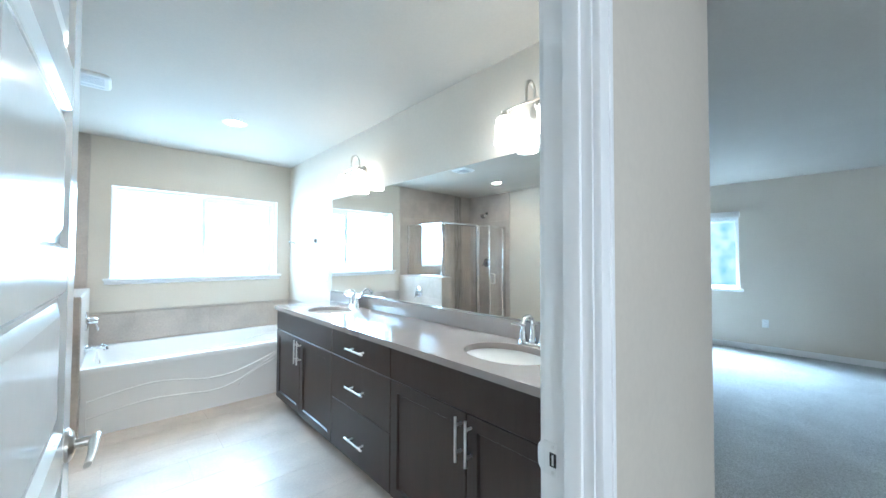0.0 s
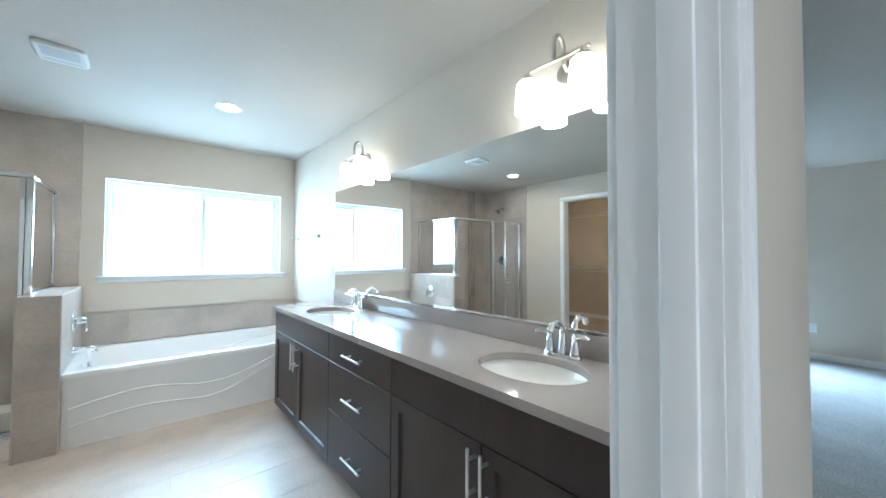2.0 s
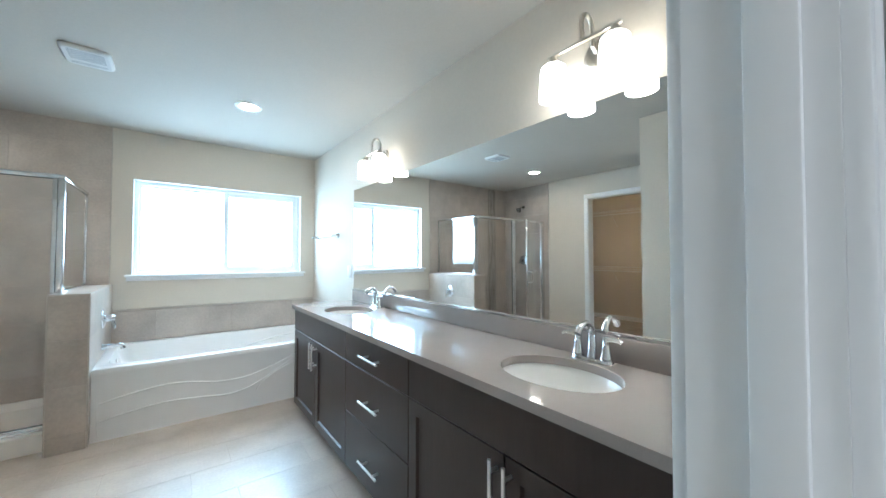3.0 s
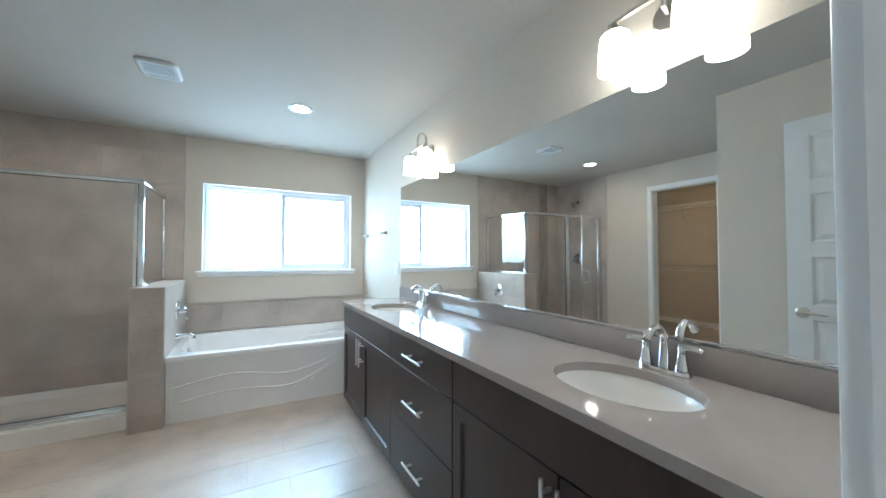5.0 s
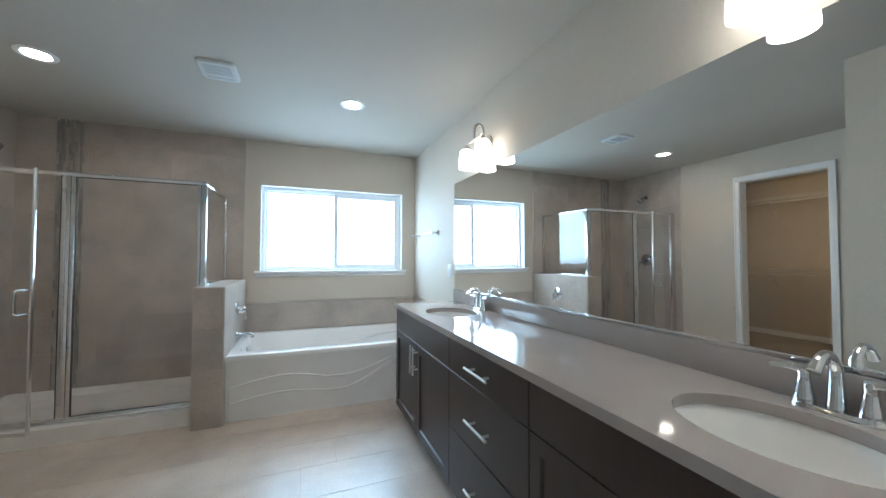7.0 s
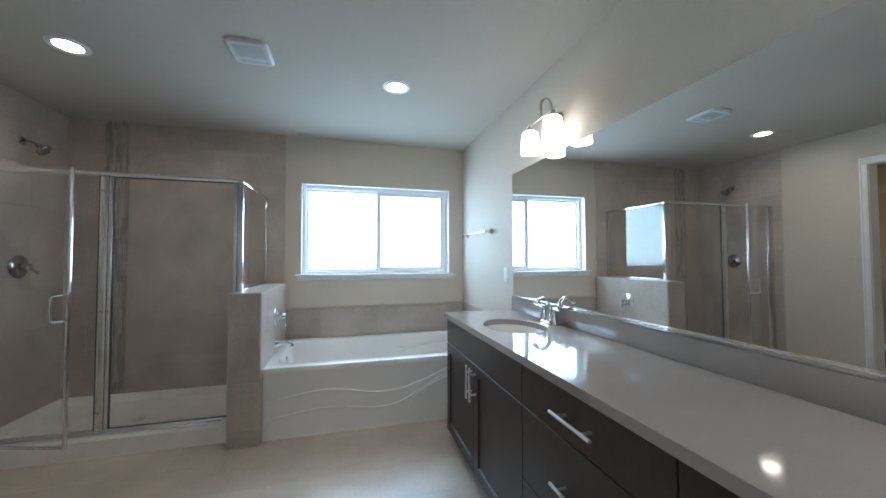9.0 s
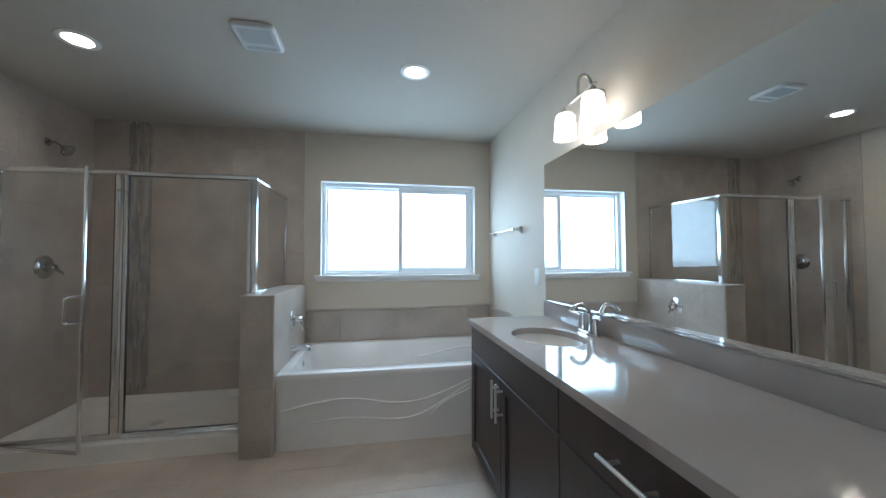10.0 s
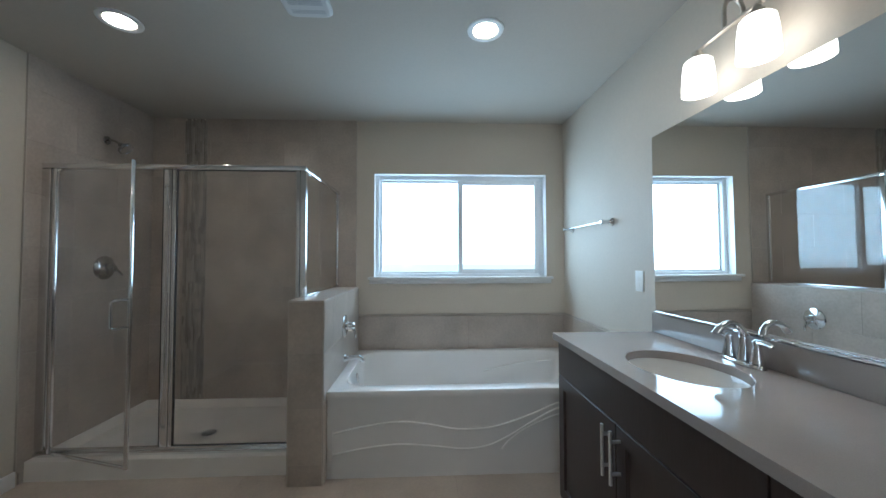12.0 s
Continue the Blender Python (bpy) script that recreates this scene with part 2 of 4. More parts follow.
structure("wall_jog_east", wall_boxes([(BUMP_X - 0.115, S_Y1, 0, BUMP_X, BUMP_Y - 0.115, H)]), WALL, "greige painted wall behind the door")


def rounded_corner_wall():
    """The vanity wall and the end of the entry wall, with a bullnose corner towards the bedroom."""
    r = 0.019
    pts = [(E_X, N_Y), (E_X, S_Y1), (DOOR_X1 + 0.018, S_Y1), (DOOR_X1 + 0.018, S_Y0)]
    for k in range(7):
        a = -math.pi / 2 + k * math.pi / 12
        pts.append((OUT_X - r + r * math.cos(a), S_Y0 + r + r * math.sin(a)))
    pts.append((OUT_X, N_Y))
    bm = bmesh.new()
    loft(bm, [[Vector((x, y, z)) for x, y in pts] for z in (0, H)], True, True)
    return bm


wall_east = structure("wall_east", rounded_corner_wall(), WALL, "greige painted vanity wall with a rounded outer corner")
structure("wall_south", wall_boxes([
    (BUMP_X - 0.115, S_Y0, 0, DOOR_X0 - 0.018, S_Y1, H),
    (DOOR_X0 - 0.018, S_Y0, DOOR_H + 0.018, DOOR_X1 + 0.018, S_Y1, H)]), WALL, "greige painted wall round the bathroom door")
structure("wall_hall_north", wall_boxes([(HALL_X - 0.1, S_Y0, 0, BUMP_X - 0.115, S_Y1, H)]), WALL, "greige painted wall")
structure("wall_hall_west", wall_boxes([(HALL_X - 0.1, BED_Y0, 0, HALL_X, S_Y0, H)]), WALL, "greige painted wall")
structure("wall_bedroom_south", wall_boxes([(HALL_X - 0.1, BED_Y0 - 0.1, 0, BED_X + 0.15, BED_Y0, H)]), WALL, "greige painted bedroom wall")
structure("wall_bedroom_north", wall_boxes([(OUT_X, BED_Y1, 0, BED_X + 0.15, BED_Y1 + 0.1, H)]), WALL, "greige painted bedroom wall")
wall_bed = structure("wall_bedroom_east", wall_boxes([
    (BED_X, BED_Y0, 0, BED_X + 0.15, BWIN[0], H), (BED_X, BWIN[1], 0, BED_X + 0.15, BED_Y1, H),
    (BED_X, BWIN[0], 0, BED_X + 0.15, BWIN[1], BWIN[2]), (BED_X, BWIN[0], BWIN[3], BED_X + 0.15, BWIN[1], H)]), WALL, "greige painted bedroom wall with window")
structure("wall_closet", wall_boxes([
    (CLO_X - 0.1, CLO_Y0 - 0.1, 0, CLO_X, CLO_Y1 + 0.1, H), (CLO_X, CLO_Y0 - 0.1, 0, W_X - 0.115, CLO_Y0, H),
    (CLO_X, CLO_Y1, 0, W_X - 0.115, CLO_Y1 + 0.1, H)]), WALL, "greige painted closet walls")
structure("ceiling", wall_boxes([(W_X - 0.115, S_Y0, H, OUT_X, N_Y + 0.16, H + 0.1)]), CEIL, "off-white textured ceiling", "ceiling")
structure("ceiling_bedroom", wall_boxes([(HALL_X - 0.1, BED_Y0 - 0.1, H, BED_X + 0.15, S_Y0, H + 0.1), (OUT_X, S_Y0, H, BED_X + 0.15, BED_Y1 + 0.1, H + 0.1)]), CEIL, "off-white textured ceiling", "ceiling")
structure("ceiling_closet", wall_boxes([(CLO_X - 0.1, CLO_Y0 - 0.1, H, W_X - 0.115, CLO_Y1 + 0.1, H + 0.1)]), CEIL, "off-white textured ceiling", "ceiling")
floor = structure("floor", wall_boxes([(W_X - 0.115, S_Y0 + 0.045, -0.12, OUT_X - 0.02, N_Y, 0.0004)]), GROUT, "beige rectangular floor tiles laid in offset rows", "floor")
structure("floor_bedroom", wall_boxes([(HALL_X, BED_Y0, -0.12, BED_X, S_Y0 + 0.045, 0.004), (OUT_X, S_Y0 + 0.045, -0.12, BED_X, BED_Y1, 0.004)]), CARPET, "grey cut-pile carpet", "floor")
structure("floor_closet", wall_boxes([(CLO_X, CLO_Y0, -0.12, W_X - 0.06, CLO_Y1, 0.004)]), CARPET_CLOSET, "beige closet carpet", "floor")

# ---- tiled surfaces of the setting ----
def baseboard(x0, y0, x1, y1, side):
    """A board along a wall; side is the way it faces."""
    bm = bmesh.new()
    sx, sy = side
    d = 0.013
    xa, xb = sorted((x0, x1 + sx * d if sx else x1))
    ya, yb = sorted((y0, y1 + sy * d if sy else y1))
    box(bm, xa, ya, 0.0, xb, yb, 0.085, bevel=0.003)
    return structure("baseboard", bm, TRIM, "white painted baseboard", "baseboard")


baseboard(W_X, CLO[1] + 0.06, W_X, 3.773, (1, 0))
baseboard(W_X, BUMP_Y + 0.013, W_X, CLO[0] - 0.06, (1, 0))
baseboard(W_X, BUMP_Y, BUMP_X, BUMP_Y, (0, 1))
baseboard(BUMP_X, S_Y1 + 0.02, BUMP_X, BUMP_Y, (1, 0))
baseboard(BED_X, BED_Y0, BED_X, BED_Y1, (-1, 0))
baseboard(DOOR_X1 + 0.08, S_Y0, OUT_X - 0.019, S_Y0, (0, -1))
baseboard(OUT_X, S_Y0 + 0.02, OUT_X, BED_Y1, (1, 0))
baseboard(CLO_X, CLO_Y0, CLO_X, CLO_Y1, (1, 0))


def casing(name, along, a0, a1, top, face, out, w=0.058, t=0.016):
    """Door casing of two legs and a head round an opening; along is the wall's axis, out its facing."""
    bm = bmesh.new()
    f0, f1 = sorted((face, face + out * t))
    g0, g1 = sorted((face, face + out * t * 1.25))

    def bar(u0, u1, z0, z1, near, far):
        if along == "x":
            box(bm, u0, near, z0, u1, far, z1, bevel=0.004)
        else:
            box(bm, near, u0, z0, far, u1, z1, bevel=0.004)
    for u0, u1, v0, v1 in ((a0 - w, a0 - 0.006, a0 - w, a0 - w + 0.016), (a1 + 0.006, a1 + w, a1 + w - 0.016, a1 + w)):
        bar(u0, u1, 0, top + 0.006, f0, f1)
        bar(v0, v1, 0, top + w, g0, g1)
    bar(a0 - w, a1 + w, top + 0.006, top + w, f0, f1)
    bar(a0 - w, a1 + w, top + w - 0.016, top + w, g0, g1)
    return structure(name, bm, TRIM, "white painted door casing", "trim")


casing("trim_door", "x", DOOR_X0, DOOR_X1, DOOR_H, S_Y0, -1)
casing("trim_door_inside", "x", DOOR_X0, DOOR_X1, DOOR_H, S_Y1, 1)
casing("trim_closet", "y", CLO[0], CLO[1], CLO[2], W_X, 1, w=0.062)
casing("trim_closet_inside", "y", CLO[0], CLO[1], CLO[2], W_X - 0.115, -1, w=0.062)

bm = bmesh.new()
for x0, x1 in ((DOOR_X0 - 0.018, DOOR_X0), (DOOR_X1, DOOR_X1 + 0.018)):
    box(bm, x0, S_Y0 - 0.001, 0, x1, S_Y1 + 0.001, DOOR_H)
box(bm, DOOR_X0 - 0.018, S_Y0 - 0.001, DOOR_H, DOOR_X1 + 0.018, S_Y1 + 0.001, DOOR_H + 0.018)
for x0, x1 in ((DOOR_X0, DOOR_X0 + 0.011), (DOOR_X1 - 0.011, DOOR_X1)):
    box(bm, x0, S_Y0 + 0.018, 0, x1, S_Y0 + 0.052, DOOR_H, bevel=0.002)
box(bm, DOOR_X0, S_Y0 + 0.018, DOOR_H - 0.011, DOOR_X1, S_Y0 + 0.052, DOOR_H, bevel=0.002)
structure("trim_door_jamb", bm, TRIM, "white painted door jamb with stop", "trim")
bm = bmesh.new()
for y0, y1 in ((CLO[0] - 0.018, CLO[0]), (CLO[1], CLO[1] + 0.018)):
    box(bm, W_X - 0.116, y0, 0, W_X + 0.001, y1, CLO[2])
box(bm, W_X - 0.116, CLO[0] - 0.018, CLO[2], W_X + 0.001, CLO[1] + 0.018, CLO[2] + 0.018)
structure("trim_closet_jamb", bm, TRIM, "white painted closet door jamb", "trim")

# strike plate on the latch jamb
strike = thing("strike_plate", (DOOR_X1, 0.5110, 0.911), "brushed nickel strike plate on white door jamb", "strike plate")
bm = boxed(DOOR_X1 - 0.0025, 0.4990, 0.878, DOOR_X1 + 0.001, 0.5245, 0.944, bevel=0.001)
prof = [(0.5245, 0.880, 0.942), (0.5310, 0.882, 0.940), (0.5370, 0.888, 0.934), (0.5400, 0.896, 0.926)]
lip = [[Vector((DOOR_X1 + dx, y, a)), Vector((DOOR_X1 + dx, y, b)), Vector((DOOR_X1 + dx - 0.002, y, b)), Vector((DOOR_X1 + dx - 0.002, y, a))] for (y, a, b), dx in zip(prof, (-0.0005, -0.0005, 0.0003, 0.0015))]
loft(bm, lip, True, True)
# White colour stands in for the bright reflection on the nickel.
part("plate", bm, PLASTIC, strike, "nickel strike plate whitened for the light it reflects")
part("latch_hole", boxed(DOOR_X1 - 0.0032, 0.4980, 0.897, DOOR_X1 - 0.0022, 0.5120, 0.924), DARK, strike, "dark patch for the shaded latch hole")
part("latch_tab", boxed(DOOR_X1 - 0.0040, 0.5030, 0.900, DOOR_X1 - 0.0030, 0.5070, 0.921), STEEL, strike)
for z in (0.886, 0.936):
    part("screw", turned([(0.0035, 0), (0.0035, 0.0012), (0.001, 0.0016)], (DOOR_X1 - 0.0025, 0.5050, z), (-1, 0, 0), 10), STEEL, strike)


# ---- bathroom door ----
def panel_door():
    """A five-panel door, closed along +y from its hinge at the origin, 35 mm thick, with levers."""
    door = thing("door_1", (0, 0, 0), "open white five-panel interior door with nickel lever", "door", kind="structure")
    L, T, Z0, Z1 = 0.762, 0.035, 0.012, 2.062
    st = 0.11
    rails = [Z0, 0.215, 0.502, 0.585, 0.872, 0.955, 1.242, 1.325, 1.612, 1.695, 1.965, Z1]
    bm = bmesh.new()
    for y0, y1 in ((0, st), (L - st, L)):
        box(bm, 0, y0, Z0, T, y1, Z1, bevel=0.0015, seg=1)
    for a, b in zip(rails[0::2], rails[1::2]):
        box(bm, 0.0005, st - 0.002, a, T - 0.0005, L - st + 0.002, b)
    part("door_frame", bm, DOORP, door)
    for a, b in zip(rails[1::2], rails[2::2]):
        bm = bmesh.new()
        steps = [(0, 0.0), (0.012, 0.011), (0.020, 0.011), (0.045, 0.004), (0.06, 0.004)]
        for face, sgn in ((0.0005, 1), (T - 0.0005, -1)):
            rows = []
            for inset, depth in steps:
                x = face + sgn * depth
                rows.append([Vector((x, st + inset, a + inset)), Vector((x, L - st - inset, a + inset)), Vector((x, L - st - inset, b - inset)), Vector((x, st + inset, b - inset))])
            loft(bm, rows, cap_end=True)
        part("door_panel", bm, DOORP, door, smooth=0)
    for face, sgn in ((T, 1), (0, -1)):
        y, z = L - 0.065, 0.912
        rose = part("door_rose", turned([(0.033, 0), (0.033, 0.006), (0.026, 0.012), (0.012, 0.014)], (face, y, z), (sgn, 0, 0), 28), NICKEL, door, "nickel rose")
        bm = turned([(0.010, 0), (0.010, 0.036)], (face + sgn * 0.012, y, z), (sgn, 0, 0), 16)
        part("door_spindle", bm, NICKEL, door)
        xh = face + sgn * 0.044
        pts = smooth_path([(xh, y + 0.012, z), (xh, y - 0.03, z + 0.002), (xh, y - 0.07, z - 0.001), (xh - sgn * 0.004, y - 0.115, z - 0.004)], 5)
        part("door_lever", tube(pts, 0.010, 14, radii=[0.0125 - 0.005 * i / (len(pts) - 1) for i in range(len(pts))], flat=0.7), NICKEL, door, "nickel lever")
    part("latch_plate", boxed(0.006, L - 0.0005, 0.882, T - 0.006, L + 0.001, 0.942, bevel=0.0004, seg=1), STEEL, door)
    for z in (0.25, 1.05, 1.85):
        part("hinge", turned([(0.007, 0), (0.007, 0.09)], (T * 0 - 0.004, -0.004, z - 0.045), (0, 0, 1), 12), STEEL, door)
    return door


door_1 = panel_door()
door_1.matrix_basis = pose(DOOR_X0, S_Y1 + 0.006, 0, 0, 0, -DOOR_OPEN)


# ---- bathroom window ----
def slider_window():
    x0, x1, z0, z1 = WIN
    w = thing("window_1", (x0, N_Y, z0), "white vinyl sliding window with obscure glass, bright outside", "window", kind="structure")
    yf = N_Y + 0.075
    bm = bmesh.new()
    f = 0.038
    for b in ((x0, yf, z0, x0 + f, yf + 0.07, z1), (x1 - f, yf, z0, x1, yf + 0.07, z1), (x0 + f, yf, z1 - f, x1 - f, yf + 0.07, z1), (x0 + f, yf, z0, x1 - f, yf + 0.07, z0 + f)):
        box(bm, *b, bevel=0.003)
    part("window_frame", bm, VINYL, w)
    mid = (x0 + x1) / 2 - 0.005

    def sash(a, b, y, s, name):
        bm = bmesh.new()
        za, zb = z0 + f - 0.004, z1 - f + 0.004
        for q in ((a, y, za, a + s, y + 0.028, zb), (b - s, y, za, b, y + 0.028, zb), (a + s, y, za, b - s, y + 0.028, za + s), (a + s, y, zb - s, b - s, y + 0.028, zb)):
            box(bm, *q, bevel=0.003)
        ob = part(name, bm, VINYL, w)
        p = part("pane", boxed(a + s - 0.004, y + 0.011, za + s - 0.004, b - s + 0.004, y + 0.017, zb - s + 0.004), PANE, ob, "obscure glass pane")
        p.visible_shadow = False
        return ob
    sash(x0 + f - 0.004, mid + 0.02, yf + 0.036, 0.022, "fixed_sash")
    sl = sash(mid - 0.014, x1 - f + 0.004, yf + 0.006, 0.042, "sliding_sash")
    part("sash_latch", boxed(mid - 0.008, yf - 0.006, 1.47, mid + 0.006, yf + 0.007, 1.55, bevel=0.003), VINYL, sl)
    bm = boxed(x0 - 0.045, N_Y - 0.045, z0 - 0.008, x1 + 0.045, N_Y + 0.001, z0 + 0.014, bevel=0.005)
    box(bm, x0 + 0.0005, N_Y, z0 - 0.004, x1 - 0.0005, yf + 0.002, z0 + 0.012)
    part("window_sill", bm, TRIM, w, "white painted sill")
    part("window_apron", boxed(x0 - 0.035, N_Y - 0.017, z0 - 0.045, x1 + 0.035, N_Y, z0 - 0.008, bevel=0.003), TRIM, w)
    bm = bmesh.new()
    for b in ((x0, N_Y - 0.001, z0 + 0.012, x0 + 0.004, yf, z1), (x1 - 0.004, N_Y - 0.001, z0 + 0.012, x1, yf, z1), (x0 + 0.004, N_Y - 0.001, z1 - 0.004, x1 - 0.004, yf, z1)):
        box(bm, *b)
    part("window_reveal", bm, TRIM, w)
    return w


slider_window()
b_sky = structure("backdrop_sky", wall_boxes([(-4.5, 8.0, -1.5, 6.0, 8.05, 5.5)]), BRIGHT_SKY, "pale overcast haze outside", "backdrop")


def bedroom_window():
    y0, y1, z0, z1 = BWIN
    w = thing("window_2", (BED_X, y0, z0), "white vinyl bedroom window with raised blind", "window", kind="structure")
    xf = BED_X + 0.06
    bm = bmesh.new()
    f = 0.045
    for b in ((xf, y0, z0, xf + 0.06, y0 + f, z1), (xf, y1 - f, z0, xf + 0.06, y1, z1), (xf, y0 + f, z0, xf + 0.06, y1 - f, z0 + f), (xf, y0 + f, z1 - f, xf + 0.06, y1 - f, z1), (xf, (y0 + y1) / 2 - 0.03, z0 + f, xf + 0.06, (y0 + y1) / 2 + 0.03, z1 - f)):
        box(bm, *b, bevel=0.003)
    part("window_frame", bm, VINYL, w)
    p = part("pane", boxed(xf + 0.025, y0 + f - 0.004, z0 + f - 0.004, xf + 0.031, y1 - f + 0.004, z1 - f + 0.004), PANE, w)
    p.visible_shadow = False
    part("window_sill", boxed(BED_X - 0.05, y0 - 0.045, z0 - 0.035, xf + 0.001, y1 + 0.045, z0 + 0.004, bevel=0.005), TRIM, w, "white painted sill")
    part("blind_headrail", boxed(BED_X - 0.055, y0 - 0.015, z1 - 0.02, BED_X, y1 + 0.015, z1 + 0.06, bevel=0.004), PLASTIC, w, "white raised blind headrail")
    for i in range(6):
        part("blind_slat", boxed(BED_X - 0.04, y0 + 0.012, z1 - 0.03 - 0.011 * i, BED_X + 0.008, y1 - 0.012, z1 - 0.027 - 0.011 * i), PLASTIC, w)
    return w


bedroom_window()
structure("backdrop_trees", wall_boxes([(11.5, -4, -1.5, 11.55, 9, 5.5)]), FAR_TREES, "hazy pale trees and sky outside", "backdrop")


# ---- vanity ----
VY = (3.452, 2.360, 1.675, 0.640)
VF, VB = 1.208, E_X - 0.002
Z_TOE, Z_TOP = 0.08, 0.846
Z_SPLIT, Z_SPLIT2 = 0.678, 0.395


def bar_pull(parent, p, q):
    """A round bar pull between p and q on two posts, on a front that faces -x."""
    p, q = Vector(p), Vector(q)
    bm = tube([p, q], 0.006, 14)
    h = part("handle", bm, STEEL, parent, "brushed steel bar pull")
    for k in (0.2, 0.8):
        c = p.lerp(q, k)
        part("handle_post", turned([(0.0058, 0), (0.0058, VF - c.x + 0.001)], c, (1, 0, 0), 12), STEEL, h)
    return h


def shaker(parent, name, y0, y1, z0, z1):
    """A shaker door facing -x: frame with recessed panel."""
    f, t = 0.057, 0.019
    bm = bmesh.new()
    ya, yb = y0 + f, y1 - f
    o = [Vector((VF, a, b)) for a, b in ((y0, z0), (y1, z0), (y1, z1), (y0, z1))]
    oo = [v + Vector((0.0015, 0, 0)) for v in o]
    i = [Vector((VF, a, b)) for a, b in ((ya, z0 + f), (yb, z0 + f), (yb, z1 - f), (ya, z1 - f))]
    s = 0.0015
    o2 = [Vector((VF, a, b)) for a, b in ((y0 + s, z0 + s), (y1 - s, z0 + s), (y1 - s, z1 - s), (y0 + s, z1 - s))]
    c = 0.007
    d = [Vector((VF + 0.010, a, b)) for a, b in ((ya + c, z0 + f + c), (yb - c, z0 + f + c), (yb - c, z1 - f - c), (ya + c, z1 - f - c))]
    back = [v + Vector((t, 0, 0)) for v in o]
    loft(bm, [back, oo, o2, i, d], True, True)
    return part(name, bm, CAB, parent, smooth=0)


def slab(parent, name, y0, y1, z0, z1):
    return part(name, boxed(VF, y0, z0, VF + 0.019, y1, z1, bevel=0.0015, seg=1), CAB, parent, smooth=0)


def carcass(y0, y1, label, end_left=False):
    c = thing("vanity_cabinet", (1.48, (y0 + y1) / 2, 0), label, "cabinet", "vanity cabinets")
    bm = bmesh.new()
    x = VF + 0.020
    t = 0.016
    box(bm, x, y0 + 0.0005, Z_TOE, VB, y0 + t, Z_TOP)
    box(bm, x, y1 - t, Z_TOE, VB, y1 - 0.0005, Z_TOP)
    box(bm, x, y0 + t, Z_TOE, VB, y1 - t, Z_TOE + t)
    box(bm, VB - 0.006, y0 + t, Z_TOE + t, VB, y1 - t, Z_TOP)
    box(bm, x, y0 + t, Z_TOP - 0.03, x + 0.08, y1 - t, Z_TOP)
    part("body", bm, CAB, c)
    part("toe_kick", boxed(VF + 0.085, y0 + 0.002, 0.0, VB, y1 - 0.002, Z_TOE), CAB, c, "dark recessed toe kick")
    return c


G = 0.0026
for y0, y1, lab in ((VY[1], VY[0], "espresso shaker vanity cabinet with two doors under far sink"), (VY[3], VY[2], "espresso shaker vanity cabinet with two doors beside the doorway")):
    c = carcass(y0, y1, lab)
    m = 2.918 if y0 > 2 else 1.132
    slab(c, "false_front", y0 + G, y1 - G, Z_SPLIT + G, Z_TOP - 0.002)
    for a, b, hy in ((y0 + G, m - G, m - 0.028), (m + G, y1 - G, m + 0.028)):
        d = shaker(c, "cabinet_door", a, b, Z_TOE + 0.002, Z_SPLIT - G)
        bar_pull(d, (VF - 0.035, hy, 0.482), (VF - 0.035, hy, 0.664))
c = carcass(VY[2], VY[1], "espresso vanity drawer cabinet with three slab drawers")
m = (VY[1] + VY[2]) / 2
for z0, z1, hz in ((Z_SPLIT, Z_TOP - 0.002, 0.759), (Z_SPLIT2, Z_SPLIT, 0.528), (Z_TOE + 0.002, Z_SPLIT2, 0.226)):
    d = slab(c, "drawer", VY[2] + G, VY[1] - G, z0 + G, z1 - G)
    m = 2.008
    bar_pull(d, (VF - 0.035, m - 0.1, hz), (VF - 0.035, m + 0.1, hz))

filler = solid("filler_panel", boxed(VF + 0.002, S_Y1 + 0.018, Z_TOE, VF + 0.02, VY[3] - 0.001, Z_TOP, bevel=0.001, seg=1), CAB, "espresso filler strip beside vanity cabinet", "cabinet panel")
SINKS = ((1.448, 2.905), (1.472, 1.128))
SA, SB = 0.165, 0.215
CT0, CT1, CF = 0.846, 0.878, 1.192


def countertop():
    """Quartz top with two oval cut-outs."""
    ct = thing("countertop", (1.47, 1.96, CT0), "polished grey quartz vanity countertop with backsplash", "countertop")
    y0, y1 = S_Y1 + 0.002, VY[0] + 0.03
    xb = E_X - 0.001
    n = 64
    cuts = [y0, (SINKS[0][1] + SINKS[1][1]) / 2, y1]
    bm = bmesh.new()
    for (cx, cy), (a, b) in zip(SINKS[::-1], zip(cuts, cuts[1:])):
        def outer(z):
            pts = []
            for i in range(n):
                t = 2 * math.pi * (i + 0.5) / n
                dx, dy = math.cos(t), math.sin(t)
                k = min((xb - cx) / dx if dx > 0 else (CF - cx) / dx, (b - cy) / dy if dy > 0 else (a - cy) / dy)
                pts.append(Vector((cx + dx * k, cy + dy * k, z)))
            for cxx in (CF, xb):
                for cyy in (a, b):
                    q = Vector((cxx, cyy, z))
                    j = min(range(n), key=lambda i: (pts[i] - q).length)
                    pts[j] = q
            return pts

        def inner(z, grow=0.0):
            return [Vector((cx + (SA + grow) * math.cos(2 * math.pi * (i + 0.5) / n), cy + (SB + grow) * math.sin(2 * math.pi * (i + 0.5) / n), z)) for i in range(n)]
        loft(bm, [outer(CT0), outer(CT1), inner(CT1, 0.002), inner(CT1 - 0.002), inner(CT0), outer(CT0)])
    bmesh.ops.remove_doubles(bm, verts=bm.verts, dist=0.0004)
    part("top", bm, QUARTZ, ct)
    part("backsplash", boxed(E_X - 0.021, y0, CT1 + 0.0005, E_X - 0.001, y1, 0.975, bevel=0.002), QUARTZ, ct)
    return ct


countertop()


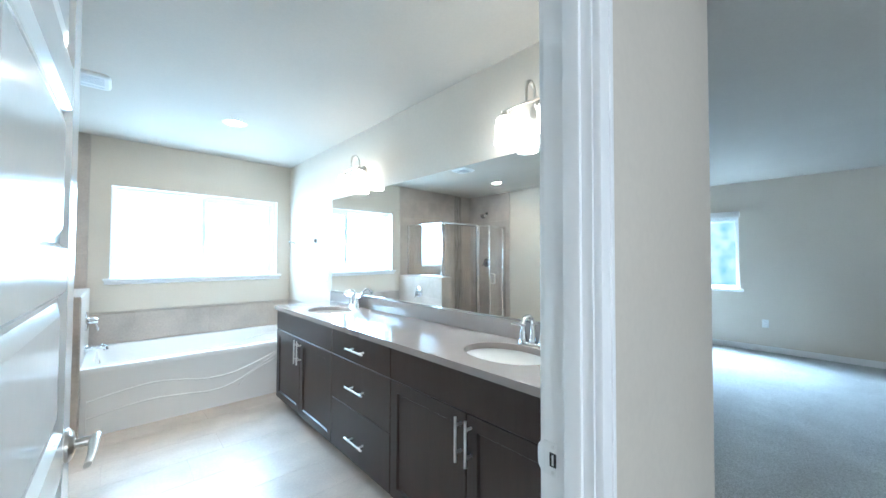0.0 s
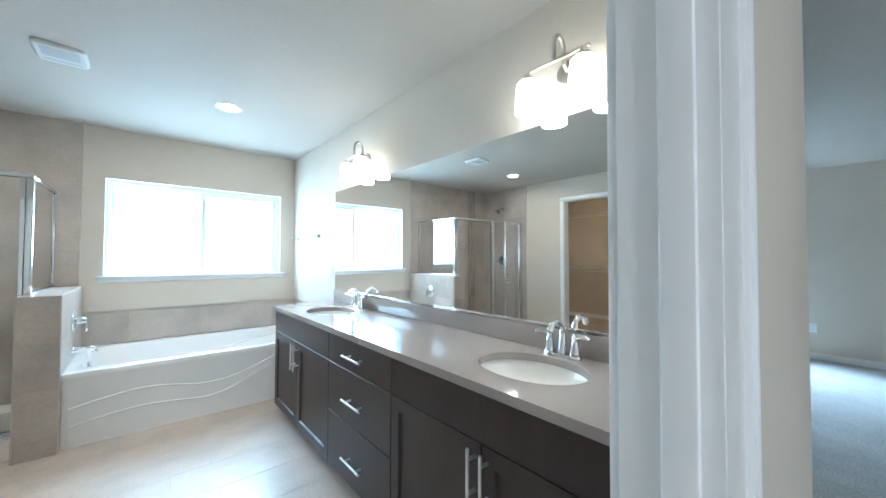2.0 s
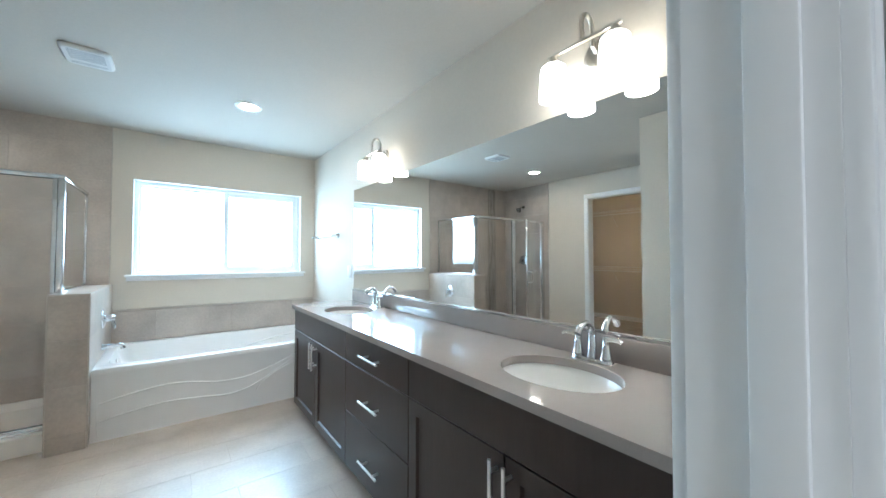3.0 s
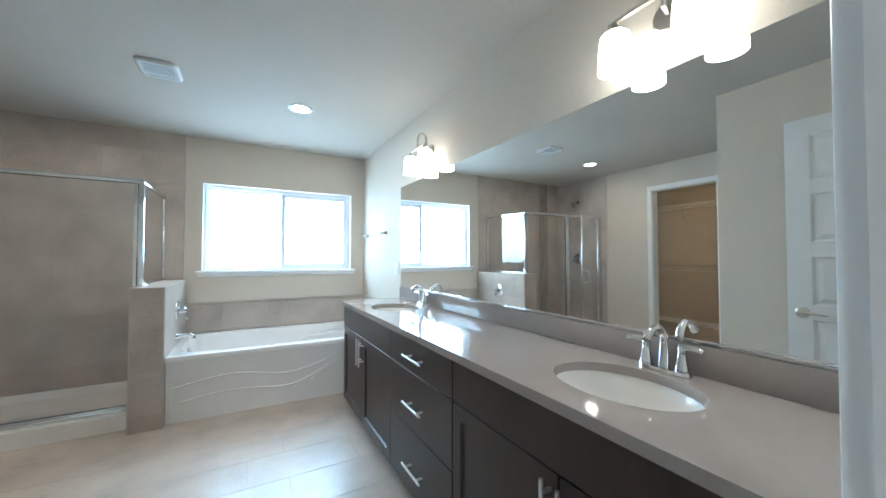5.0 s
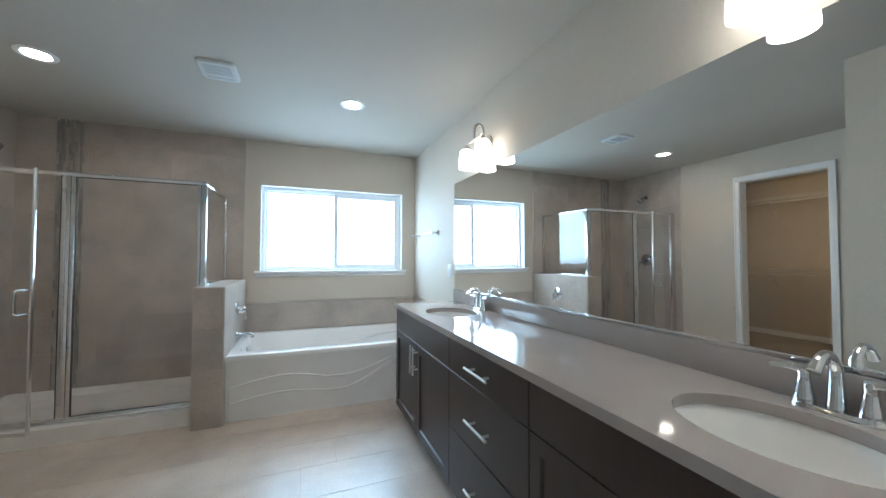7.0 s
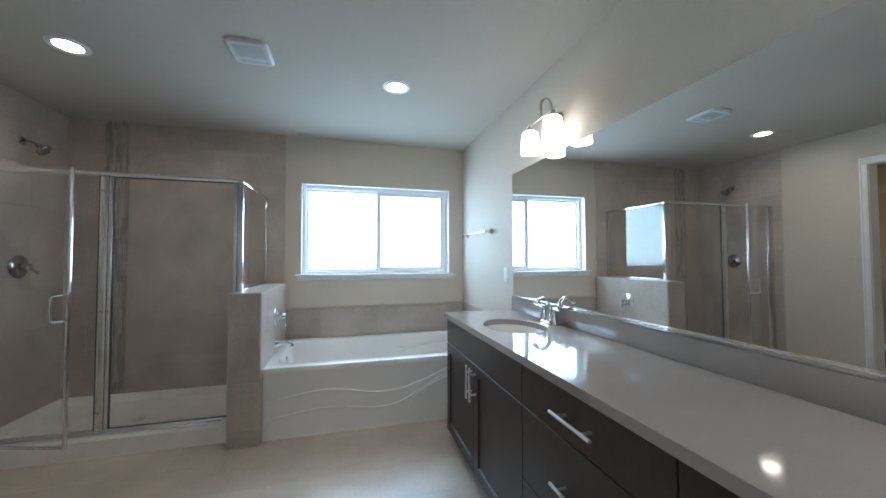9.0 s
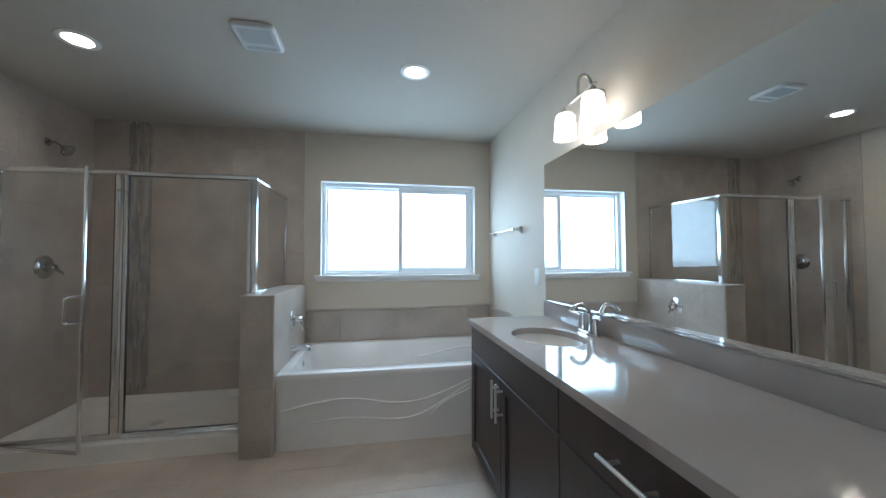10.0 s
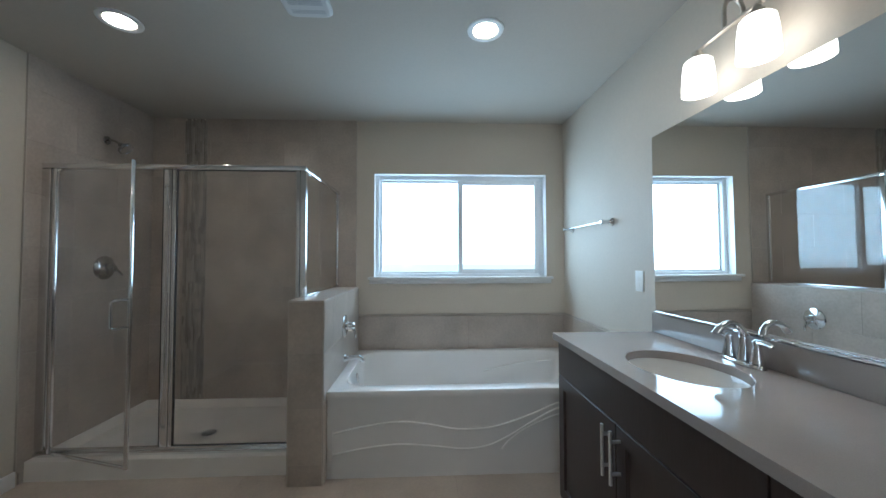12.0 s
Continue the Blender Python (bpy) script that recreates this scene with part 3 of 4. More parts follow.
def basin(cx, cy):
    s = thing("sink", (cx, cy, CT0 - 0.15), "white oval undermount ceramic sink", "sink", "vanity sinks")
    bm = bmesh.new()
    rings = []
    n = 48
    prof = [(1.10, CT0 - 0.0008), (1.04, CT0 - 0.0008), (1.02, CT0 - 0.006), (0.98, CT0 - 0.03), (0.92, CT0 - 0.07), (0.80, CT0 - 0.105), (0.6, CT0 - 0.128), (0.35, CT0 - 0.138), (0.11, CT0 - 0.142)]
    for k, z in prof:
        rings.append(ring((cx, cy, z), (1, 0, 0), (0, 1, 0), SA * k if k > 0.2 else 0.02, SB * k if k > 0.2 else 0.02, n))
    prof2 = [(0.13, CT0 - 0.152), (0.65, CT0 - 0.14), (0.88, CT0 - 0.112), (1.0, CT0 - 0.07), (1.06, CT0 - 0.02), (1.10, CT0 - 0.012), (1.10, CT0 - 0.0008)]
    for k, z in prof2:
        rings.append(ring((cx, cy, z), (1, 0, 0), (0, 1, 0), SA * k if k > 0.2 else 0.022, SB * k if k > 0.2 else 0.022, n))
    loft(bm, rings)
    part("bowl", bm, CERAMIC, s)
    part("drain", turned([(0.0225, 0), (0.0225, 0.004), (0.017, 0.006), (0.016, 0.003), (0.002, 0.004)], (cx, cy, CT0 - 0.145), n=28), CHROME, s, "chrome drain")
    return s


def faucet(cx, cy):
    """A centre-set faucet with an arched spout towards -x and two levers."""
    f = thing("faucet", (cx, cy, CT1), "chrome arched two-handle bathroom faucet on countertop", "faucet", "vanity faucets")
    bm = bmesh.new()
    loft(bm, [ring((cx, cy, CT1 + h), (1, 0, 0), (0, 1, 0), a, b, 40, 2.6) for a, b, h in ((0.027, 0.082, 0.0), (0.027, 0.082, 0.010), (0.024, 0.079, 0.016), (0.015, 0.068, 0.018))], True, True)
    part("base_plate", bm, CHROME, f)
    z = CT1 + 0.015
    pts = smooth_path([(cx, cy, z), (cx + 0.004, cy, z + 0.06), (cx - 0.002, cy, z + 0.105), (cx - 0.032, cy, z + 0.131), (cx - 0.070, cy, z + 0.124), (cx - 0.096, cy, z + 0.098)], 6)
    n = len(pts)
    part("spout", tube(pts, 0.012, 18, radii=[0.0185 - 0.0078 * min(1, i / (n * 0.45)) + 0.003 * max(0, i / n - 0.75) * 4 for i in range(n)]), CHROME, f)
    for s in (-1, 1):
        hy = cy + s * 0.056
        stem = part("handle_stem", turned([(0.022, 0), (0.0215, 0.01), (0.016, 0.035), (0.0125, 0.06), (0.0135, 0.072), (0.012, 0.080), (0.004, 0.085)], (cx, hy, z), n=24), CHROME, f)
        pts = smooth_path([(cx - 0.002, hy - s * 0.008, z + 0.074), (cx - 0.004, hy + s * 0.025, z + 0.079), (cx - 0.008, hy + s * 0.052, z + 0.078), (cx - 0.012, hy + s * 0.064, z + 0.073)], 5)
        part("lever", tube(pts, 0.008, 14, radii=[0.011 - 0.004 * i / (len(pts) - 1) for i in range(len(pts))], flat=0.7), CHROME, stem)
    part("lift_rod", turned([(0.0025, 0), (0.0025, 0.05), (0.005, 0.055), (0.005, 0.063), (0.001, 0.067)], (cx + 0.02, cy, z), n=12), CHROME, f)
    return f


for sx, sy in SINKS:
    basin(sx, sy)
    faucet(1.676, sy + (0.007 if sy > 2 else -0.010))

# mirror above the backsplash, with a polished bottom channel and an added hidden backing
# Stood off the wall and turned so reflections fit the camera's view.
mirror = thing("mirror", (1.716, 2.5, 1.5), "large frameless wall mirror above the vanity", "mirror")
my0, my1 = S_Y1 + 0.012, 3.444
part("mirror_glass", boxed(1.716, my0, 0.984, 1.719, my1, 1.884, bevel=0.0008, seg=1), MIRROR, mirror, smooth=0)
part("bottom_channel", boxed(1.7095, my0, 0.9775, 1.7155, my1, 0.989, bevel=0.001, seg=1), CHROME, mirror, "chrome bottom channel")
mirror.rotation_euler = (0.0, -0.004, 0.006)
# Unseen filler between the offset mirror and the wall.
structure("trim_mirror_backing", boxed(1.729, my0 + 0.01, 0.9765, E_X, my1 - 0.02, 1.870), TRIM, "added filler board hidden in the gap behind the mirror", "trim")


def vanity_light(cy, zb=2.085, xs=1.62):
    """Two opal shades under a bar that hangs from an arched arm."""
    v = thing("vanity_light", (E_X, cy, 2.0), "two-light brushed nickel vanity sconce with lit opal shades", "wall lamp", "vanity lights")
    part("back_plate", turned([(0.056, 0), (0.056, 0.008), (0.048, 0.016), (0.02, 0.02)], (E_X, cy, 2.072), (-1, 0, 0), 32), NICKEL, v)
    pts = [(E_X - 0.01, cy, 2.072)]
    for k in range(13):
        a = math.pi * k / 12
        pts.append((E_X - 0.045 - 0.0365 + 0.0365 * math.cos(a), cy, 2.150 + 0.05 * math.sin(a)))
    pts.insert(1, (E_X - 0.040, cy, 2.092))
    pts.append((xs, cy, zb))
    part("arm", tube(pts, 0.0085, 14), NICKEL, v)
    part("bar", boxed(xs - 0.009, cy - 0.15, zb - 0.006, xs + 0.009, cy + 0.15, zb + 0.006, bevel=0.004), NICKEL, v)
    for s in (-1, 1):
        y = cy + s * 0.125
        cup = part("socket_cup", turned([(0.013, 0), (0.013, -0.012), (0.021, -0.016), (0.022, -0.034)], (xs, y, zb - 0.004), n=24), NICKEL, v)
        sh = bmesh.new()
        prof = [(0.020, -0.036), (0.038, -0.040), (0.048, -0.050), (0.051, -0.068), (0.0545, -0.11), (0.0575, -0.170), (0.057, -0.175), (0.0545, -0.171), (0.0515, -0.11), (0.048, -0.068), (0.040, -0.05), (0.018, -0.043)]
        u, w = Vector((1, 0, 0)), Vector((0, 1, 0))
        loft(sh, [ring((xs, y, zb + h), u, w, r, r, 32) for r, h in prof])
        part("shade", sh, SHADE, cup, "lit white opal glass shade")
        part("bulb", turned([(0.012, -0.045), (0.014, -0.060), (0.024, -0.078), (0.027, -0.095), (0.022, -0.112), (0.002, -0.120)], (xs, y, zb), n=20), BULB, cup, "lit warm bulb")
    return v


vanity_light(2.892, 2.083)
vanity_light(1.116, 2.082)


# ---- tub ----
def bathtub():
    x0, x1, y0, y1, zt = -0.028, E_X - 0.012, 3.760, N_Y - 0.012, 0.497
    t = thing("bathtub", ((x0 + x1) / 2, (y0 + y1) / 2, 0), "white acrylic alcove bathtub with wave-relief apron", "bathtub")
    n = 96
    cx, cy = (x0 + x1) / 2, (y0 + y1) / 2

    def rect(z, grow=0.0):
        pts = []
        for i in range(n):
            a = 2 * math.pi * (i + 0.5) / n
            dx, dy = math.cos(a), math.sin(a)
            k = min(((x1 - x0) / 2 + grow) / abs(dx), ((y1 - y0) / 2 + grow) / abs(dy))
            pts.append(Vector((cx + dx * k, cy + dy * k, z)))
        for sx in (x0 - grow, x1 + grow):
            for sy in (y0 - grow, y1 + grow):
                q = Vector((sx, sy, z))
                pts[min(range(n), key=lambda i: (pts[i] - q).length)] = q
        return pts

    def inner(z, mx, my, p):
        pts = []
        for i in range(n):
            a = 2 * math.pi * (i + 0.5) / n
            ca, sa = math.cos(a), math.sin(a)
            r = ((abs(ca) / ((x1 - x0) / 2 - mx)) ** p + (abs(sa) / ((y1 - y0) / 2 - my)) ** p) ** (-1 / p)
            pts.append(Vector((cx - 0.020 + ca * r, cy + 0.012 + sa * r, z)))
        return pts
    bm = bmesh.new()
    rings = [rect(0.0), rect(0.443), rect(0.453, 0.004), rect(zt - 0.010, 0.005), rect(zt - 0.003, 0.002), rect(zt, -0.006),
             inner(zt, 0.070, 0.066, 9), inner(zt - 0.006, 0.080, 0.076, 8.5), inner(zt - 0.04, 0.088, 0.084, 8), inner(0.30, 0.12, 0.105, 6), inner(0.16, 0.22, 0.17, 4.5), inner(0.11, 0.30, 0.22, 4), inner(0.10, 0.55, 0.36, 3)]
    loft(bm, rings, cap_end=True)
    part("tub_shell", bm, ACRYLIC, t)
    yf = y0 + 0.0005

    def ridge(points, r=0.0062):
        part("apron_ridge", tube(smooth_path([(x, yf - 0.0015, z) for x, z in points], 8), r, 10), ACRYLIC, t)
    ridge([(0.006, 0.256), (0.18, 0.292), (0.38, 0.315), (0.55, 0.298), (0.72, 0.266), (0.90, 0.268), (1.04, 0.303), (1.18, 0.35), (1.31, 0.402), (1.5, 0.44), (1.70, 0.455)])
    ridge([(0.006, 0.136), (0.18, 0.168), (0.38, 0.186), (0.58, 0.172), (0.76, 0.152), (0.90, 0.168), (1.02, 0.218), (1.12, 0.275), (1.22, 0.33), (1.32, 0.374), (1.5, 0.42), (1.70, 0.43)])
    ridge([(0.985, 0.142), (1.0, 0.17), (1.06, 0.222), (1.15, 0.275), (1.25, 0.316), (1.32, 0.34), (1.5, 0.38), (1.70, 0.39)], 0.0058)
    part("apron_border", boxed(x0 + 0.028, y0 - 0.004, 0.02, x0 + 0.034, y0 + 0.001, 0.27, bevel=0.001, seg=1), ACRYLIC, t)
    part("overflow_plate", turned([(0.036, 0), (0.036, 0.006), (0.03, 0.010), (0.004, 0.011)], (x0 + 0.083, 4.2, 0.425), (1, 0, 0.12), 28), CHROME, t, "chrome overflow plate")
    ridge2 = smooth_path([(1.0, 4.52, 0.36), (1.15, 4.535, 0.385), (1.35, 4.545, 0.42), (1.55, 4.53, 0.435)], 6)
    part("back_ridge", tube(ridge2, 0.008, 8), ACRYLIC, t)
    return t


bathtub()

# ---- half wall between tub and shower ----
PX0, PX1, PY0, PZ = -0.233, -0.030, 3.698, 1.024
pony = structure("wall_half", wall_boxes([(PX0 + 0.012, PY0 + 0.012, 0, PX1 - 0.012, N_Y - 0.001, PZ - 0.012)]), GROUT, "taupe tiled half wall between tub and shower", "wall")
bm = bmesh.new()
for x in (PX0 + 0.001, PX1 - 0.009):
    box(bm, x, PY0 + 0.001, PZ - 0.0085, x + 0.008, N_Y - 0.012, PZ + 0.001, bevel=0.002, seg=1)
box(bm, PX0 + 0.009, PY0 + 0.001, PZ - 0.0085, PX1 - 0.009, PY0 + 0.009, PZ + 0.001, bevel=0.002, seg=1)
for x in (PX0 + 0.001, PX1 - 0.009):
    box(bm, x, PY0 + 0.001, 0.0, x + 0.008, PY0 + 0.009, PZ - 0.0085, bevel=0.002, seg=1)
structure("trim_half_wall", bm, EDGE, "satin metal tile edge trim", "trim")


# ---- shower ----
SX0, SX1, SYF, SYB = W_X + 0.012, PX0, 3.812, N_Y - 0.012
CURB = 0.115


def shower_pan():
    p = thing("shower_tray", ((SX0 + SX1) / 2, 4.2, 0), "white moulded shower tray with raised curb", "shower tray")
    bm = bmesh.new()
    n0 = lambda z, a, b, c, d: [Vector((a, c, z)), Vector((b, c, z)), Vector((b, d, z)), Vector((a, d, z))]
    x0, x1, y0, y1 = SX0, SX1, SYF, SYB
    loft(bm, [n0(0, x0, x1, y0, y1), n0(CURB - 0.004, x0, x1, y0, y1), n0(CURB, x0 + 0.001, x1 - 0.001, y0 + 0.004, y1), n0(CURB - 0.0005, x0 + 0.016, x1 - 0.016, y0 + 0.13, y1 - 0.016),
              n0(0.062, x0 + 0.045, x1 - 0.045, y0 + 0.17, y1 - 0.045), n0(0.045, (x0 + x1) / 2 - 0.06, (x0 + x1) / 2 + 0.06, 4.20, 4.32)], True, True)
    part("pan", bm, PAN, p)
    part("drain", turned([(0.045, 0), (0.045, 0.003), (0.036, 0.0045), (0.003, 0.005)], ((x0 + x1) / 2, 4.26, 0.045), n=28), STEEL, p, "round steel drain")
    return p


shower_pan()
FY = 3.872
HEAD_Z = 1.828


def frame_bar(bm, x0, y0, z0, x1, y1, z1):
    box(bm, x0, y0, z0, x1, y1, z1, bevel=0.003)


def enclosure():
    e = thing("shower_enclosure", (-0.98, FY, CURB), "chrome-framed glass shower enclosure with open door", "shower enclosure")
    bm = bmesh.new()
    frame_bar(bm, SX0, FY - 0.022, CURB, PX0 - 0.002, FY + 0.022, CURB + 0.022)
    box(bm, SX0, FY - 0.010, CURB + 0.021, PX0 - 0.002, FY + 0.010, CURB + 0.040, bevel=0.002)
    part("bottom_track", bm, ALU, e)
    cxp = PX0 + 0.024
    part("header", boxed(SX0, FY - 0.019, HEAD_Z - 0.03, cxp + 0.02, FY + 0.019, HEAD_Z, bevel=0.004), ALU, e)
    part("wall_jamb", boxed(SX0, FY - 0.016, CURB + 0.04, SX0 + 0.052, FY + 0.016, HEAD_Z - 0.03, bevel=0.003), ALU, e)
    bm = boxed(-1.030, FY - 0.014, CURB + 0.04, -0.985, FY + 0.014, HEAD_Z - 0.03, bevel=0.003)
    box(bm, -0.983, FY - 0.012, CURB + 0.04, -0.960, FY + 0.012, HEAD_Z - 0.03, bevel=0.003)
    post = part("strike_post", bm, ALU, e)
    part("door_seal", boxed(-1.0365, FY - 0.012, CURB + 0.04, -1.0305, FY + 0.008, HEAD_Z - 0.03), GASKET, post, "dark vinyl door seal")
    bm = boxed(cxp - 0.042, FY - 0.016, PZ + 0.001, cxp - 0.018, FY + 0.016, HEAD_Z - 0.03, bevel=0.003)
    box(bm, cxp - 0.017, FY - 0.017, PZ + 0.001, cxp + 0.019, FY + 0.019, HEAD_Z - 0.03, bevel=0.004)
    part("corner_post", bm, ALU, e)
    part("wall_post", boxed(PX0 - 0.016, FY - 0.012, CURB + 0.04, PX0 - 0.001, FY + 0.012, PZ, bevel=0.002), ALU, e)
    bm = bmesh.new()
    ga, gb, gz0, gz1 = -0.9598, PX0 - 0.0165, CURB + 0.0405, HEAD_Z - 0.0305
    for q in ((ga, gz0, ga + 0.0025, gz1), (ga + 0.0025, gz0, gb, gz0 + 0.003), (ga + 0.0025, gz1 - 0.003, PX0 - 0.019, gz1)):
        box(bm, q[0], FY - 0.0085, q[1], q[2], FY + 0.0085, q[3])
    part("glazing_gasket", bm, GASKET, e, "grey vinyl glazing gasket")
    g = part("fixed_panel", boxed(-0.958, FY - 0.003, CURB + 0.03, PX0 - 0.003, FY + 0.003, HEAD_Z - 0.02), GLASS, e, "clear fixed glass panel")
    g.visible_shadow = False
    part("side_header", boxed(cxp - 0.014, FY + 0.02, HEAD_Z - 0.026, cxp + 0.014, N_Y - 0.012, HEAD_Z - 0.002, bevel=0.003), ALU, e)
    part("side_sill", boxed(cxp - 0.012, FY + 0.02, PZ + 0.001, cxp + 0.012, N_Y - 0.012, PZ + 0.014, bevel=0.002), ALU, e)
    part("side_wall_jamb", boxed(cxp - 0.011, N_Y - 0.036, PZ + 0.014, cxp + 0.011, N_Y - 0.012, HEAD_Z - 0.026, bevel=0.002), ALU, e)
    g = part("side_panel", boxed(cxp - 0.003, FY + 0.017, PZ + 0.010, cxp + 0.003, N_Y - 0.03, HEAD_Z - 0.02), GLASS, e, "clear glass side panel on half wall")
    g.visible_shadow = False
    # hinged door, turned about its hinge
    hx, hy = SX0 + 0.066, FY - 0.004
    L = 0.622
    door = part("shower_door", bmesh_door_frame(hx, hy, L), ALU, e, "open framed glass door")
    g = part("door_glass", boxed(hx + 0.012, hy - 0.003, CURB + 0.025, hx + L - 0.008, hy + 0.003, HEAD_Z - 0.05), GLASS, door)
    g.visible_shadow = False
    hx1, ya, yb = hx + L - 0.026, hy - 0.004, hy - 0.078
    hp = smooth_path([(hx1, ya, 0.888), (hx1, hy - 0.055, 0.888), (hx1, hy - 0.072, 0.894), (hx1, yb, 0.912), (hx1, yb, 1.015), (hx1, hy - 0.072, 1.033), (hx1, hy - 0.055, 1.039), (hx1, ya, 1.039)], 4)
    part("door_handle", tube(hp, 0.0075, 12), CHROME, door, "chrome D-shaped handle")
    loc = Vector((hx, hy, 0)) - BASE[e]
    turn = Matrix.Translation(loc) @ Matrix.Rotation(radians(-SHOWER_OPEN), 4, "Z") @ Matrix.Translation(-loc)
    door.matrix_basis = turn
    return e


def bmesh_door_frame(hx, hy, L):
    bm = bmesh.new()
    frame_bar(bm, hx, hy - 0.012, CURB + 0.020, hx + 0.024, hy + 0.012, HEAD_Z - 0.030)
    frame_bar(bm, hx + L - 0.014, hy - 0.010, CURB + 0.012, hx + L, hy + 0.010, HEAD_Z - 0.020)
    frame_bar(bm, hx + 0.018, hy - 0.006, CURB + 0.012, hx + L - 0.014, hy + 0.006, CURB + 0.030)
    frame_bar(bm, hx + 0.018, hy - 0.004, HEAD_Z - 0.045, hx + L - 0.014, hy + 0.004, HEAD_Z - 0.036)
    return bm


enclosure()


def escutcheon(name, at, axis, lever_dir, label, r=0.083, metal=None):
    """Round valve plate with a lever."""
    v = thing(name, at, label, "valve")
    metal = metal or CHROME
    ax = Vector(axis)
    part("plate", turned([(r, 0), (r, 0.004), (r * 0.86, 0.012), (r * 0.5, 0.018), (r * 0.42, 0.02)], at, axis, 36), metal, v)
    part("hub", turned([(0.026, 0), (0.026, 0.03), (0.022, 0.045), (0.016, 0.055), (0.003, 0.057)], Vector(at) + ax * 0.018, axis, 24), metal, v)
    c = Vector(at) + ax * 0.06
    d = Vector(lever_dir)
    pts = smooth_path([c, c + d * 0.03 + ax * 0.004, c + d * 0.06 + ax * 0.012, c + d * 0.085 + ax * 0.010], 5)
    part("lever", tube(pts, 0.008, 12, radii=[0.012 - 0.005 * i / (len(pts) - 1) for i in range(len(pts))]), metal, v)
    return v


escutcheon("shower_valve", (W_X + 0.011, 4.278, 1.200), (1, 0, 0), (0, 0.75, -0.66), "round chrome shower valve with lever on tile", metal=SHOWER_CHROME)
escutcheon("tub_valve", (PX1 + 0.001, 4.185, 0.790), (1, 0, 0), (0, 0.1, -1), "round chrome tub valve with lever on half wall", 0.078)


def shower_head():
    x, y, z = W_X + 0.011, 4.27, 2.105
    s = thing("wall_shower", (x, y, z), "chrome shower head on short wall arm", "shower head")
    part("flange", turned([(0.03, 0), (0.028, 0.006), (0.012, 0.012)], (x, y, z), (1, 0, 0), 24), SHOWER_CHROME, s)
    part("arm", tube(smooth_path([(x, y, z), (x + 0.035, y, z + 0.001), (x + 0.07, y, z - 0.012), (x + 0.095, y, z - 0.03)], 5), 0.0085, 12), SHOWER_CHROME, s)
    part("head", turned([(0.012, 0), (0.018, 0.008), (0.021, 0.022), (0.040, 0.036), (0.046, 0.042), (0.046, 0.058), (0.041, 0.062), (0.037, 0.059), (0.003, 0.060)], (x + 0.088, y, z - 0.024), (0.72, 0.1, -0.68), 28), SHOWER_CHROME, s)
    return s


shower_head()


def tub_spout():
    x, y, z = PX1 + 0.001, 4.185, 0.568
    s = thing("tub_spout", (x, y, z), "chrome tub spout on half wall", "faucet")
    pts = [(x, y, z), (x + 0.01, y, z), (x + 0.05, y, z + 0.003), (x + 0.095, y, z + 0.004), (x + 0.118, y, z - 0.006), (x + 0.124, y, z - 0.026)]
    sp = smooth_path(pts, 5)
    n = len(sp)
    part("spout", tube(sp, 0.02, 18, radii=[0.030 - 0.013 * min(1, i / (n * 0.3)) for i in range(n)]), CHROME, s)
    return s


tub_spout()


def towel_bar():
    x, z, y0, y1 = 1.672, 1.494, 3.892, 4.50
    t = thing("towel_bar", (E_X, (y0 + y1) / 2, z), "chrome towel bar mounted on the wall", "towel bar")
    part("bar", tube([(x, y0 - 0.004, z), (x, y1 + 0.004, z)], 0.0052, 14), CHROME, t)
    for y in (y0, y1):
        part("bracket", turned([(0.026, 0), (0.026, 0.006), (0.018, 0.012), (0.012, 0.03), (0.011, 0.052), (0.015, 0.058), (0.015, 0.074), (0.010, 0.079), (0.002, 0.08)], (E_X, y, z), (-1, 0, 0), 24), CHROME, t)
    return t


towel_bar()


def wall_plate(name, y, z, x, sgn, label, kind_="switch"):
    p = thing(name, (x, y, z), label, "switch" if kind_ == "switch" else "outlet")
    x1 = x + sgn * 0.006
    part("plate", boxed(min(x, x1), y - 0.037, z - 0.058, max(x, x1), y + 0.037, z + 0.058, bevel=0.003), PLASTIC, p)
    if kind_ == "switch":
        xa = x + sgn * 0.0065
        for dz in (0.017, -0.017):
            part("rocker", boxed(min(x1, xa + sgn * 0.002), y - 0.010, z + dz - 0.012, max(x1, xa + sgn * 0.002), y + 0.010, z + dz + 0.012, bevel=0.001, seg=1), PLASTIC, p)
    else:
        for dz in (0.020, -0.020):
            f = part("socket", boxed(min(x1, x1 + sgn * 0.002), y - 0.016, z + dz - 0.014, max(x1, x1 + sgn * 0.002), y + 0.016, z + dz + 0.014, bevel=0.001, seg=1), PLASTIC, p)
            for dy in (-0.006, 0.006):
                xs = x1 + sgn * 0.0022
                part("slot", boxed(min(x1 + sgn * 0.001, xs), y + dy - 0.001, z + dz - 0.004, max(x1 + sgn * 0.001, xs), y + dy + 0.001, z + dz + 0.005), DARK, f)
    return p


wall_plate("light_switch", 3.610, 1.131, E_X, -1, "white wall switch plate beside the mirror")
wall_plate("outlet", 0.681, 0.397, BED_X, -1, "white wall outlet on bedroom wall", "outlet")


# ---- ceiling fixtures ----
def downlight(x, y):
    d = thing("downlight", (x, y, H), "lit white recessed ceiling downlight", "ceiling lamp", "downlights")
    part("trim_ring", turned([(0.094, 0), (0.092, 0.006), (0.074, 0.009), (0.063, 0.005), (0.061, 0.0015)], (x, y, H), (0, 0, -1), 40, False), PLASTIC, d)
    part("lens", turned([(0.061, 0.0012), (0.060, 0.0035), (0.03, 0.005), (0.002, 0.0055)], (x, y, H), (0, 0, -1), 40), LENS, d, "glowing lens")
    return d


